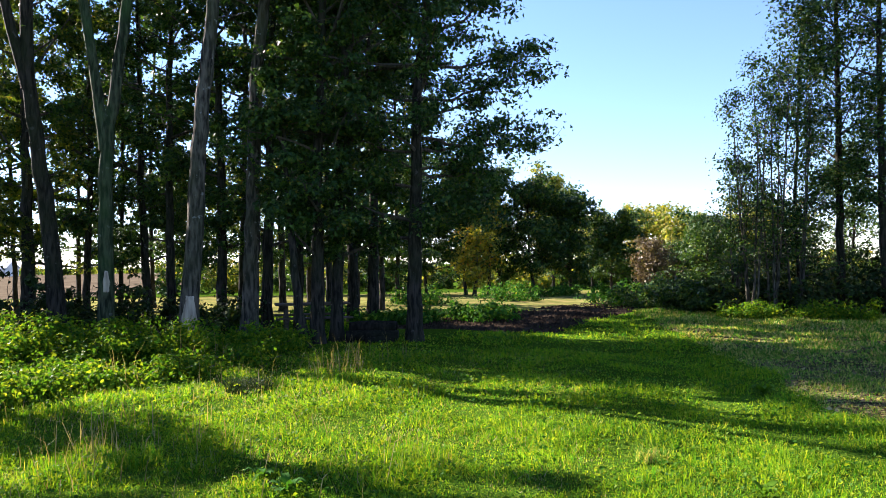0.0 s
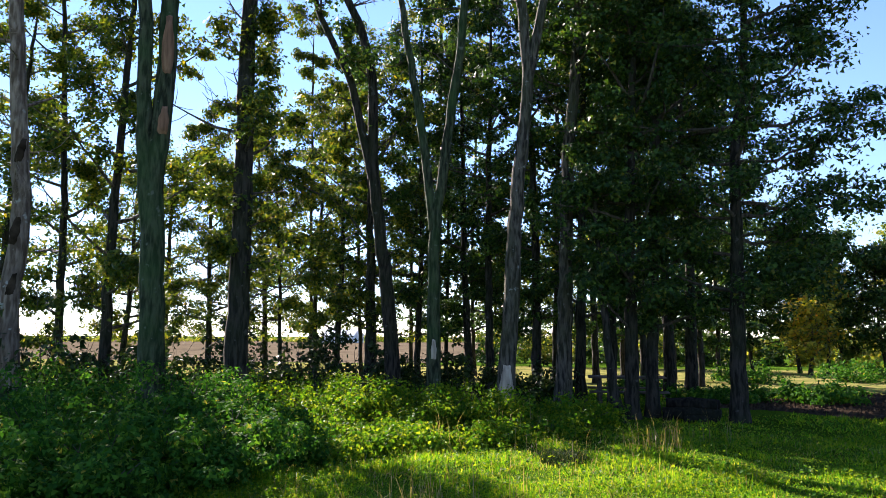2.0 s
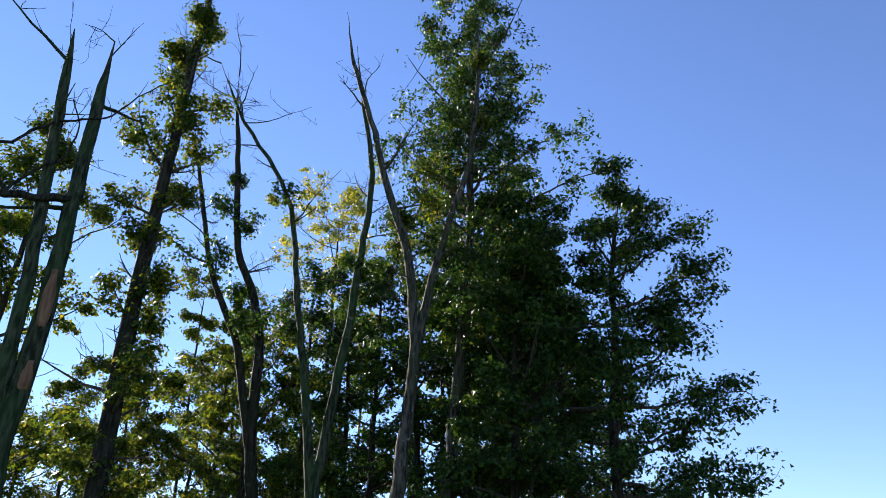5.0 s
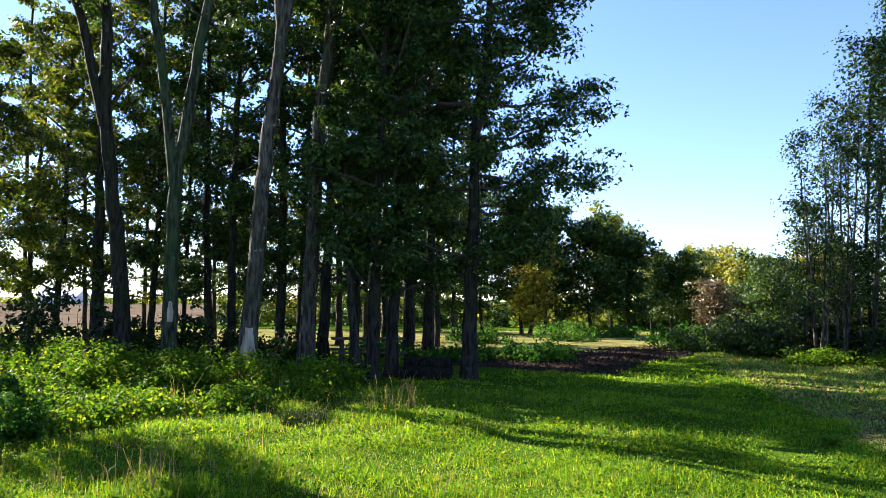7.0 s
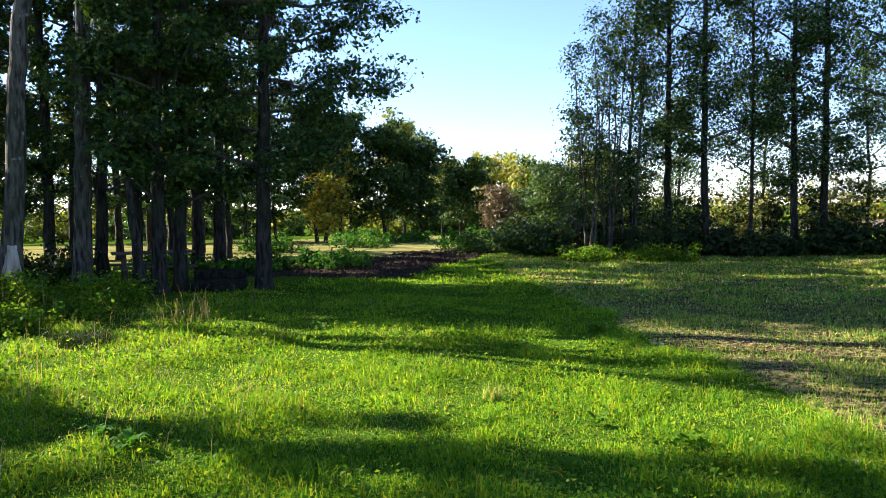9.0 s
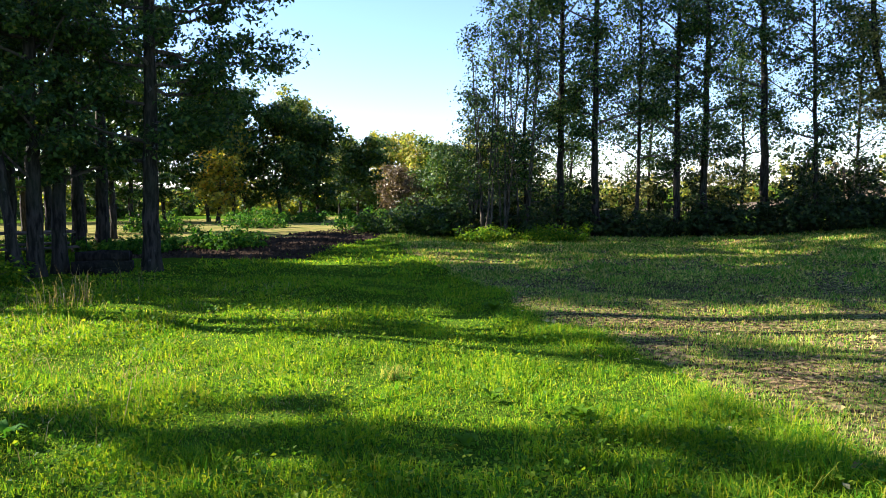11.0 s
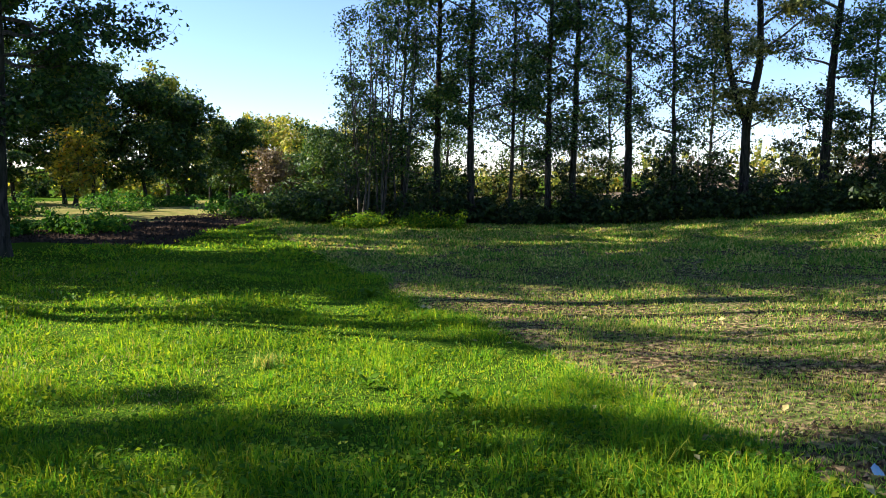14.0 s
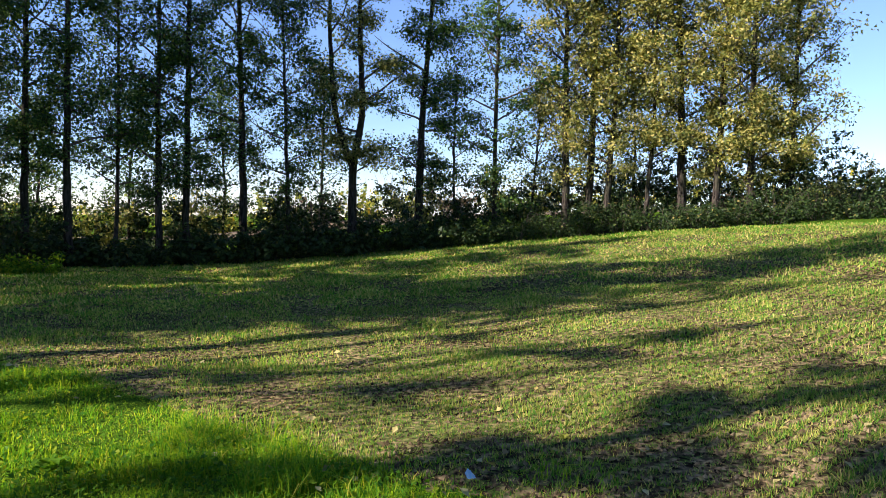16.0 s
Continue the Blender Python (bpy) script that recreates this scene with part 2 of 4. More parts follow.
# ---- terrain ----
def ground_z(x, y):
    x, y = np.asarray(x, float), np.asarray(y, float)
    s = x - 0.75 * y - 5
    sp = np.logaddexp(0, s / 3) * 3
    z = 3.4 * np.tanh(0.108 * sp / 3.4)
    z = z - 0.016 * np.clip(np.logaddexp(0, (y - 28) / 3) * 3, 0, 60)
    z = z - 0.108 * 3 * math.log(1 + math.exp(-5 / 3))
    r = np.hypot(x, y)
    near = np.exp(-(r / 40) ** 2)
    z = z + near * (0.045 * np.sin(1.7 * x + 0.6 * y) * np.sin(0.9 * y - 0.4 * x + 1) + 0.008 * np.sin(3.1 * y + 1.1 * x + 2))
    return z


def field_edge(y):
    """x of the line where the mown meadow gives way to the sown field."""
    y = np.asarray(y, float)
    return 3.12 + 0.125 * y + 0.10 * np.sin(1.3 * y) + 0.07 * np.sin(3.7 * y + 1)


def polar(yaw, d):
    return -math.sin(radians(yaw)) * d, math.cos(radians(yaw)) * d


def sheet(name, xs, ys, mat, lift=0.0, shape=None, label="", category=""):
    """A sheet that follows the terrain over a grid; shape bends the grid's x and y."""
    gx, gy = np.meshgrid(xs, ys, indexing="ij")
    rim = np.ones(gx.shape)
    rim[0], rim[-1], rim[:, 0], rim[:, -1] = -1, -1, -1, -1
    if name == 'ground':
        rim[:] = 0
    if shape:
        gx, gy = shape(gx, gy)
    v = np.stack([gx, gy, ground_z(gx, gy) + lift * rim], -1).reshape(-1, 3)
    nx, ny = len(xs), len(ys)
    i, j = np.meshgrid(np.arange(nx - 1), np.arange(ny - 1), indexing="ij")
    q = np.stack([i * ny + j, (i + 1) * ny + j, (i + 1) * ny + j + 1, i * ny + j + 1], -1).reshape(-1, 4)
    g = Geo()
    g.add(v, q)
    return tagged(part(name, g, mat, smooth=True), label, category, kind="structure")


radial = np.concatenate([[0.001], np.geomspace(0.6, 30, 110), np.geomspace(33, 2500, 40)])
sheet("ground", radial, np.linspace(0, 2 * math.pi, 241), SOD, 0.0, lambda r, a: (0.21 + r * np.cos(a), r * np.sin(a) - 0.17),
      "uneven green meadow sod reaching the horizon", "ground")


ROW = [(-20, 24.5), (-30, 24.5), (-42, 25.6), (-55, 26.8), (-67, 27.0), (-75, 27.3), (-82, 27.8), (-90, 30), (-110, 34)]


def row_distance(yaw):
    return float(np.interp(-yaw, [-a for a, _ in ROW], [b for _, b in ROW]))


def field_shape(u, y):
    x0 = field_edge(y)
    far = np.sqrt(np.maximum(26.0 ** 2 - y ** 2, 4.0)) - 1.2
    far = np.where(y < 0, 26 + 0.12 * -y, far)
    return x0 + u * (np.maximum(far - x0, 0.3)), y


sheet("sown_field", np.linspace(0, 1, 90), np.linspace(-40, 21.0, 150), FIELD_SOIL, 0.025, field_shape,
      "brown crumbly soil of a field sown with young wheat", "field")


def patch_shape(u, v):
    """The dark ploughed strip: long, running away to the right, with frayed sides."""
    x = (1 - u) * (-2.4 + 8.8 * v) + u * (2.5 + 6.2 * v) + 0.25 * np.sin(9 * u + 7 * v)
    y = (1 - u) * (19.4 + 11.0 * v) + u * (17.5 + 11.8 * v) + 0.3 * np.sin(8 * v + 3 * u)
    return x, y


def in_patch(x, y):
    v = (y - 18.5) / 11.4
    return (v > -0.08) & (v < 1) & (x > -2.6 + 8.9 * v) & (x < 2.6 + 6.2 * v) & (x - 2.5 * v < 18 * (v + 0.09))


sheet("ploughed_patch", np.linspace(0, 1, 40), np.linspace(0, 1, 70), DARK_SOIL, 0.03, patch_shape,
      "dark freshly ploughed strip of earth beyond the meadow", "field")
sheet("far_field", np.linspace(-95, -22, 30), np.linspace(0, 1, 40), FAR_SOIL, 0.06, lambda x, v: (x * (1 + 3 * v), 52 + 300 * v + 0.25 * x),
      "pale brown harrowed field far behind the trees", "field")
sheet("far_pasture", np.linspace(-60, 14, 40), np.linspace(0, 1, 30), FAR_GRASS, 0.03, lambda x, v: (x, 25 + 27 * v + 0.2 * x * v),
      "sunlit yellowish rough grass behind the grove", "grass")
sheet("far_field_east", np.linspace(0, 1, 20), np.linspace(-60, 70, 40), FAR_SOIL, 0.05, lambda u, y: (48 + 150 * u - 0.25 * np.abs(y), y),
      "brown stubble field behind the row of trees", "field")


# ---- trees ----
def stem_geo(geo, ctrl, r0, r1, sides=10, flare=0.0):
    line = smooth_line(ctrl)
    u = np.linspace(0, 1, len(line))
    rad = r0 + (r1 - r0) * u ** 0.9
    rad = np.maximum(rad * np.clip((1 - u) * 9, 0.12, 1), 0.006)
    if flare:
        rad = rad * (1 + flare * np.exp(-(line[:, 2] - line[0, 2]) / 0.35))
    line = line + np.concatenate([np.zeros((1, 3)), rng.normal(0, 0.012, (len(line) - 1, 3))])
    tube(geo, line, rad, sides, 0.035)
    return line, rad


def limb(geo, start, direction, length, r, bend=0.25, parts=6, sides=4):
    """A crooked tapering limb; returns its points."""
    d = np.asarray(direction, float)
    d /= np.linalg.norm(d)
    pts = [np.asarray(start, float)]
    for _ in range(parts):
        d = d + rng.normal(0, bend * 0.55, 3) + np.array([0, 0, 0.05])
        d /= np.linalg.norm(d)
        pts.append(pts[-1] + d * length / parts)
    pts = np.array(pts)
    tube(geo, pts, np.linspace(r, max(r * 0.18, 0.004), len(pts)), sides)
    return pts


def profile(u, kind):
    if kind == "tall":
        return (0.6 + 0.4 * math.sin(math.pi * min(1, u * 1.1))) * (1.0 - 0.4 * u ** 3)
    if kind == "broad":
        return (0.62 + 0.38 * u) * (1.0 - 0.45 * u ** 6)
    if kind == "round":
        return 0.35 + 0.65 * math.sqrt(max(0.0, 1 - (1.7 * u - 0.75) ** 2)) if u < 1 else 0.3
    return 0.8 - 0.45 * u


def tree(name, label, stems, bark, leaf, crown, count, size=0.11, reach=2.4, boughs=26, shape="tall", category="tree",
         group="", clump=0.24, rise=0.35, lean=(0, 0), flare=0.35, twigs=5, bare=0.0, dead=0, split=False, dense=1.6, arms=(), small=True):
    """stems: (points, foot radius, tip radius); crown: lowest and highest point of the foliage above the world's zero."""
    root = empty(name, label, category, group, tuple(stems[0][0][0]))
    base = np.array(stems[0][0][0])
    wood, rest, crown_geo = Geo(), Geo(), Geo()
    lines = []
    for k, (ctrl, r0, r1) in enumerate(stems):
        lines.append(stem_geo(wood, np.asarray(ctrl) - base, r0, r1, 12 if r0 > 0.12 else 7, flare if k == 0 else 0))
    z0, z1 = crown[0] - base[2], crown[1] - base[2]
    spots = []
    singles = []
    angle = rng.uniform(0, 6.28)
    for i in range(boughs):
        branches = Geo() if split else rest
        u = (i + rng.uniform(0, 0.9)) / boughs
        h = z0 + (z1 - z0) * u
        able = [(ln, rd) for ln, rd in lines if ln[0, 2] - 0.2 <= h <= ln[-1, 2] + 0.4] or [lines[0]]
        ln, rd = able[i % len(able)]
        k = int(np.argmin(np.abs(ln[:, 2] - h)))
        angle += 2.4 + rng.uniform(-0.4, 0.4)
        out = np.array([math.cos(angle) + lean[0], math.sin(angle) + lean[1], 0])
        length = reach * profile(u, shape) * rng.uniform(0.5, 1.4) * max(0.35, np.linalg.norm(out))
        d = out / (np.linalg.norm(out) + 1e-9) + np.array([0, 0, rise * (0.3 + 1.5 * u) + rng.normal(0, 0.15)])
        pts = limb(branches, ln[k], d, length, min(rd[k] * 0.55, 0.012 + 0.018 * length), 0.22, 6)
        leafless = rng.uniform() < bare
        for j in range(twigs):
            s = rng.uniform(0.3, 1.0)
            p = pts[min(6, int(s * 6))]
            td = rng.standard_normal(3) * np.array([1, 1, 0.6]) + d * 0.5
            tp = limb(rest, p, td, length * rng.uniform(0.18, 0.36), 0.009, 0.3, 3, 3)
            if not leafless:
                spots += [tp[2], tp[3]]
        if not leafless:
            spots += [pts[4], pts[6]]
        if split:
            singles.append(branches)
    for z, end in arms:
        branches = Geo()
        singles.append(branches)
        ln, rd = lines[0]
        k = int(np.argmin(np.abs(ln[:, 2] + base[2] - z)))
        end = np.array(end) - base
        way = end - ln[k]
        line = smooth_line([ln[k], ln[k] + way * 0.35 + np.array([0, 0, -0.12]), ln[k] + way * 0.7 + np.array([0, 0, 0.1]), end], 0.16)
        line[1:] += rng.normal(0, 0.03, (len(line) - 1, 3))
        tube(branches, line, np.linspace(0.045, 0.008, len(line)), 5)
        for j in range(16):
            at = line[int(len(line) * rng.uniform(0.3, 1.0))]
            tp = limb(rest, at, rng.standard_normal(3) * np.array([1, 1, 0.7]) + way / np.linalg.norm(way) * 0.8 + np.array([0, 0, 0.25]), rng.uniform(0.3, 0.8), 0.009, 0.3, 4, 3)
            spots += [tp[2], tp[4]]
    for _ in range(dead):
        branches = Geo()
        singles.append(branches)
        ln, rd = lines[rng.integers(len(lines))]
        k = rng.integers(int(len(ln) * 0.35), len(ln))
        a = rng.uniform(0, 6.28)
        pts = limb(branches, ln[k], (math.cos(a), math.sin(a), rng.uniform(-0.1, 0.9)), rng.uniform(0.5, 1.7), 0.02, 0.3, 6, 4)
        for j in (2, 3, 4, 5):
            side = limb(rest, pts[j], rng.standard_normal(3) + np.array([0, 0, 0.4]), rng.uniform(0.3, 0.75), 0.007, 0.3, 3, 3)
            for q in (1, 2, 3):
                limb(rest, side[q], rng.standard_normal(3) + np.array([0, 0, 0.3]), rng.uniform(0.12, 0.3), 0.004, 0.3, 2, 3)
    part("trunk", wood, bark, root, smooth=True)
    for one in singles:
        part("bough", one, TWIG if leaf is not None else bark, root)
    if rest.v:
        tagged(part("branchwork", rest, TWIG if leaf is not None else bark, root), kind="stuff")
    if leaf is not None and spots:
        clumped(crown_geo, spots, count * dense, clump * 1.35, size * (0.76 if small else 0.95), small=small)
        tagged(part("crown", crown_geo, leaf, root), kind="stuff")
    return root


def on_ground(x, y, sink=0.05):
    return (x, y, float(ground_z(x, y)) - sink)


# the grove's front trees
GR = "trees of the grove"
BX, BY = -8.72, 8.95
twin = tree("twin_stem_alder", "dead mossy grey twin-stemmed alder with stripped patches and bare crooked limbs",
            [([on_ground(BX, BY), (-8.76, 8.92, 2.4), (-8.83, 8.86, 4.1), (-8.72, 8.95, 5.4), (-8.73, 8.94, 8.5), (-8.74, 8.94, 11.5)], 0.22, 0.09),
             ([(-8.83, 8.86, 3.2), (-8.93, 8.76, 4.6), (-8.98, 8.70, 6.8), (-9.21, 8.45, 11.5)], 0.13, 0.08)],
            BARK_GREEN, None, (7.5, 12), 0, boughs=5, reach=2.2, twigs=4, group=GR, split=True, dead=6)
tree("broken_alder", "dead leaning alder with pale peeling bark and dark hollows",
     [([on_ground(-11.1, 8.5), (-11.26, 8.32, 1.9), (-11.15, 8.44, 3.4), (-11.32, 8.25, 6.4), (-11.5, 8.1, 9.0)], 0.18, 0.10)],
     BARK_BROWN, None, (5.5, 9), 0, boughs=4, reach=1.6, twigs=4, group=GR, split=True, dead=6)
tree("ivy_clad_alder", "tall dark alder with leafy shoots along its trunk",
     [([on_ground(-8.75, 10.93), (-8.72, 10.96, 3.5), (-8.73, 10.94, 6.3), (-8.65, 11.0, 9.7), (-8.45, 11.15, 16.0)], 0.22, 0.06)],
     BARK_DARK, LEAF_BRIGHT, (2.4, 14.5), 14000, 0.105, 1.35, 44, group=GR, split=True, clump=0.22, bare=0.15, dead=10, twigs=7, rise=0.55)
tree("curved_alder", "grey alder with two crooked half-bare leaders",
     [([on_ground(-7.68, 15.17), (-7.92, 15.04, 3.0), (-8.21, 14.89, 5.4), (-8.22, 14.88, 7.5), (-8.46, 14.74, 8.8), (-8.88, 14.5, 9.6), (-9.24, 14.27, 13.0), (-9.4, 14.1, 15.0)], 0.18, 0.05),
      ([(-8.21, 14.89, 5.2), (-8.68, 14.62, 7.6), (-9.32, 14.21, 9.0), (-9.77, 13.91, 11.2), (-10.1, 13.7, 13.0)], 0.11, 0.04)],
     BARK_DARK, LEAF_DARK, (6.2, 12.0), 2200, 0.12, 1.1, 16, group=GR, split=True, bare=0.3, dead=12)
tree("forked_alder", "slim grey-green alder forked into two bare crooked leaders",
     [([on_ground(-6.32, 14.15), (-6.33, 14.15, 3.7), (-6.05, 14.27, 5.9), (-5.81, 14.37, 7.9), (-5.5, 14.49, 11.4), (-5.85, 14.35, 13.8), (-6.1, 14.3, 15.5)], 0.155, 0.04),
      ([(-6.33, 14.15, 3.8), (-6.57, 14.04, 6.0), (-6.9, 13.88, 8.1), (-7.17, 13.74, 10.4), (-7.62, 13.5, 11.4), (-8.4, 13.0, 12.6), (-9.0, 12.7, 14.2)], 0.11, 0.03)],
     BARK_GREEN, LEAF_DARK, (9.0, 12.6), 500, 0.11, 1.0, 8, group=GR, split=True, bare=0.6, dead=18)
scarred = tree("scarred_alder", "tall grey alder scarred white at its foot, with bare forked top",
               [([on_ground(-4.83, 14.2), (-4.59, 14.28, 4.0), (-4.31, 14.37, 6.95), (-4.47, 14.32, 8.95), (-5.08, 14.11, 11.1), (-5.34, 14.02, 12.4), (-5.94, 13.77, 14.5), (-6.2, 13.7, 16.2)], 0.185, 0.04),
                ([(-4.31, 14.37, 6.9), (-3.93, 14.48, 8.9), (-3.53, 14.58, 10.35), (-3.11, 14.68, 11.7), (-2.89, 14.72, 14.5), (-2.9, 14.7, 16.0)], 0.11, 0.04)],
               BARK_GREY, LEAF_BRIGHT, (8.5, 14.5), 1600, 0.11, 1.3, 14, group=GR, split=True, bare=0.5, dead=14)
tree("leafy_alder", "tall leafy alder with a smooth grey lower trunk",
     [([on_ground(-4.1, 15.88), (-3.96, 15.91, 3.6), (-3.89, 15.93, 5.8), (-3.48, 16.03, 10.0), (-3.3, 16.05, 17.3)], 0.18, 0.05)],
     BARK_GREY, LEAF_DARK, (7.2, 17.5), 27000, 0.12, 2.6, 60, "broad", group=GR, split=True, rise=0.35, clump=0.25, twigs=7,
     arms=[(10.6, (0.1, 15.6, 11.45)), (11.8, (-0.79, 16.18, 13.16)), (9.6, (-1.21, 15.35, 10.05)), (13.0, (-1.71, 16.31, 14.52)), (11.2, (-5.12, 16.0, 13.12)), (9.8, (-5.2, 15.77, 10.81)), (8.8, (-1.41, 15.13, 8.71)), (12.4, (-3.63, 14.76, 13.13))])
tree("edge_alder", "dark straight alder with wide boughs over the meadow's edge",
     [([on_ground(-0.6, 16.09), (-0.5, 16.09, 5.5), (-0.25, 16.1, 7.1), (-0.17, 16.1, 9.1), (0.2, 16.1, 11.0)], 0.17, 0.04)],
     BARK_DARK, LEAF_DARK, (2.0, 11.3), 22000, 0.12, 1.75, 50, group=GR, split=True, lean=(-0.15, -0.1), rise=0.2, clump=0.27,
     arms=[(9.6, (0.9, 16.0, 10.4)), (8.9, (1.45, 16.0, 9.7)), (8.2, (1.95, 15.8, 8.7)), (7.5, (1.5, 16.3, 8.0)), (6.6, (1.35, 15.8, 7.1)), (5.8, (2.35, 15.9, 5.95)), (5.2, (1.7, 15.5, 5.3)),
           (4.3, (2.3, 15.9, 3.95)), (3.9, (1.5, 16.2, 4.5)), (3.5, (0.85, 15.8, 3.4)), (3.0, (0.9, 15.4, 2.7))])
tree("leaning_alder", "thin dark alder leaning to one side beside a picnic bench",
     [([on_ground(-2.75, 15.1), (-2.95, 15.1, 1.2), (-3.15, 15.3, 3.2), (-3.25, 15.4, 5.2)], 0.11, 0.03)],
     BARK_DARK, LEAF_DARK, (2.4, 5.6), 3000, 0.12, 0.9, 12, group=GR, split=True)
tree("alder_tree", "straight dark green alder standing close beside its neighbour",
     [([on_ground(-2.62, 15.8), (-2.6, 15.8, 4), (-2.3, 15.9, 11)], 0.15, 0.04)], BARK_DARK, LEAF_DARK, (1.5, 11.0), 15000, 0.12, 1.9, 36, group=GR, split=True)
tree("alder_tree", "straight dark green alder standing close beside its neighbour",
     [([on_ground(-2.3, 16.3), (-2.2, 16.3, 4), (-1.8, 16.4, 10)], 0.14, 0.04)], BARK_DARK, LEAF_DARK, (1.5, 10.0), 15000, 0.12, 1.9, 36, group=GR, split=True)


def place_tree(yaw, d, height, label, bark, leaf, count, r=0.14, low=2.2, reach=2.3, boughs=26, name="alder_tree", group=GR, size=0.145, shape="tall", lean=(0, 0), rise=0.35, clump=0.28, bare=0.0, twigs=4, dense=1.6):
    x, y = polar(yaw, d)
    p = on_ground(x, y)
    sway = rng.normal(0, 0.25, 4)
    stem = [p, (x + sway[0] * 0.5, y + sway[1] * 0.5, p[2] + height * 0.35), (x + sway[0] + sway[2], y + sway[1] + sway[3], p[2] + height * 0.97)]
    return tree(name, label, [(stem, r, 0.035)], bark, leaf, (p[2] + low, p[2] + height), count, size, reach, boughs, shape, group=group, lean=lean, rise=rise, clump=clump, bare=bare, twigs=twigs, dense=dense)


BACK = "dark-trunked leafy alder deep inside the grove"
BACK_FAR = 25.5
for yaw, d, h, low, cnt, r in [(28.8, 22.0, 9.5, 1.8, 8000, 0.20), (25.4, 23, 12, 2.0, 12000, 0.11), (21.3, 23, 12, 1.9, 12000, 0.13), (19.8, 21, 12, 3.5, 9000, 0.13), (31.5, 25, 10, 2.0, 10000, 0.11), (35.5, 27, 9, 2.2, 9000, 0.11), (16.3, 20, 13, 2.2, 8500, 0.14),
                               (13.2, 19, 12, 2.4, 8000, 0.15), (10.8, 20, 11, 4.8, 7000, 0.12), (6.7, 21.5, 10.5, 6.8, 7000, 0.17), (5.3, 20.5, 10, 5.0, 6500, 0.17),
                               (4.6, 27, 13, 2.0, 12000, 0.15), (8.5, 26, 18, 8.4, 14000, 0.18), (12.0, 28, 20, 1.8, 15000, 0.18), (15.0, 27, 18, 6.0, 14000, 0.17), (9.6, 30, 21, 2.0, 13000, 0.17), (3.4, 32, 13, 1.8, 11000, 0.14), (6.5, 32, 19, 2.0, 14000, 0.17), (10.0, 33, 21, 2.0, 15000, 0.17), (18.5, 25, 5, 1.8, 5000, 0.12), (23.2, 27, 8, 2.0, 8000, 0.12), (29.5, 32, 15.5, 2.0, 12000, 0.13), (25.8, 33, 11, 2.2, 10000, 0.14), (21.0, 33, 15, 2.0, 11000, 0.14), (33.2, 34, 17, 2.4, 14000, 0.13)]:
    # trees towards the sun get the leaf colour with the backlight in it
    place_tree(yaw, d, h, BACK, BARK_DARK, LEAF_BRIGHT if yaw > 28 else LEAF_DARK, cnt if d < BACK_FAR else int(cnt * 0.55), r if d < BACK_FAR else r * 0.7, low - (0.4 if yaw < 16 else 0.1), 2.3, size=0.14 if d < BACK_FAR else 0.19, clump=0.3)
for yaw, d, h, low, cnt, r in [(50.3, 19, 12, 2.0, 10000, 0.11), (47.5, 17, 12, 1.6, 12000, 0.13), (53.5, 22, 11, 1.5, 9000, 0.12), 
                               (38.5, 26, 7, 2.0, 5000, 0.11), (36.5, 30, 10, 1.8, 9000, 0.12), (40.5, 28, 9.5, 1.8, 9000, 0.12), (43.5, 30, 8.5, 1.6, 9000, 0.12), (33, 31, 11, 1.8, 9000, 0.12), (46.5, 28, 7.5, 1.6, 7000, 0.12)]:
    place_tree(yaw, d, h, "slender sunlit yellow-green alder in the open grove", BARK_DARK, LEAF_BRIGHT, cnt, r, low, dense=1.9, size=0.12, clump=0.27, twigs=6)

place_tree(23.8, 27, 17.7, "tall alder whose high crown is turning olive yellow", BARK_DARK, LEAF_MIXED, 9000, 0.13, 10.3, 2.7, 30, shape="round")

# the row of trees along the field
RW = "trees of the row"
for yaw, h, r, cnt, low in [(-27.9, 13, 0.13, 8105, 2.6), (-30.6, 13, 0.13, 8105, 2.8), (-36.4, 12, 0.12, 9352, 2.0), (-38.2, 12.5, 0.13, 9352, 2.2), (-42.3, 13.5, 0.15, 8105, 3.2),
                            (-55.2, 13, 0.17, 9352, 2.2), (-61.0, 12, 0.10, 8729, 1.4), (-45.5, 10, 0.08, 5611, 2.4), (-33.5, 10, 0.07, 5611, 2.2), (-25.5, 9, 0.06, 4988, 1.6)]:
    place_tree(yaw, row_distance(yaw) + rng.uniform(0.2, 1.0), h, "slim dark alder with airy foliage in the field-side row", BARK_DARK, LEAF_DARK, cnt, r, low, 2.0, 30, group=RW, size=0.125, clump=0.46, bare=0.05, twigs=7, dense=1.85 if yaw > -44 else 2.2, rise=0.75)
fx, fy = polar(-50.2, row_distance(-50.2) + 0.6)
fp = on_ground(fx, fy)
tree("forked_row_alder", "dark row alder forking low into two upright leaders",
     [([fp, (fx - 0.03, fy, fp[2] + 3.3), (fx + 0.2, fy - 0.24, fp[2] + 5.0), (fx + 0.1, fy - 0.1, fp[2] + 8), (fx + 0.12, fy - 0.15, fp[2] + 12)], 0.18, 0.04),
      ([(fx, fy, fp[2] + 3.0), (fx - 0.45, fy + 0.55, fp[2] + 5.0), (fx - 0.6, fy + 0.7, fp[2] + 8), (fx - 0.55, fy + 0.7, fp[2] + 11.5)], 0.12, 0.04)],
     BARK_DARK, LEAF_ROW, (fp[2] + 3.0, fp[2] + 13), 11000, 0.12, 2.0, 32, group=RW, bare=0.06, dense=2.2, clump=0.44, rise=0.7, twigs=6)
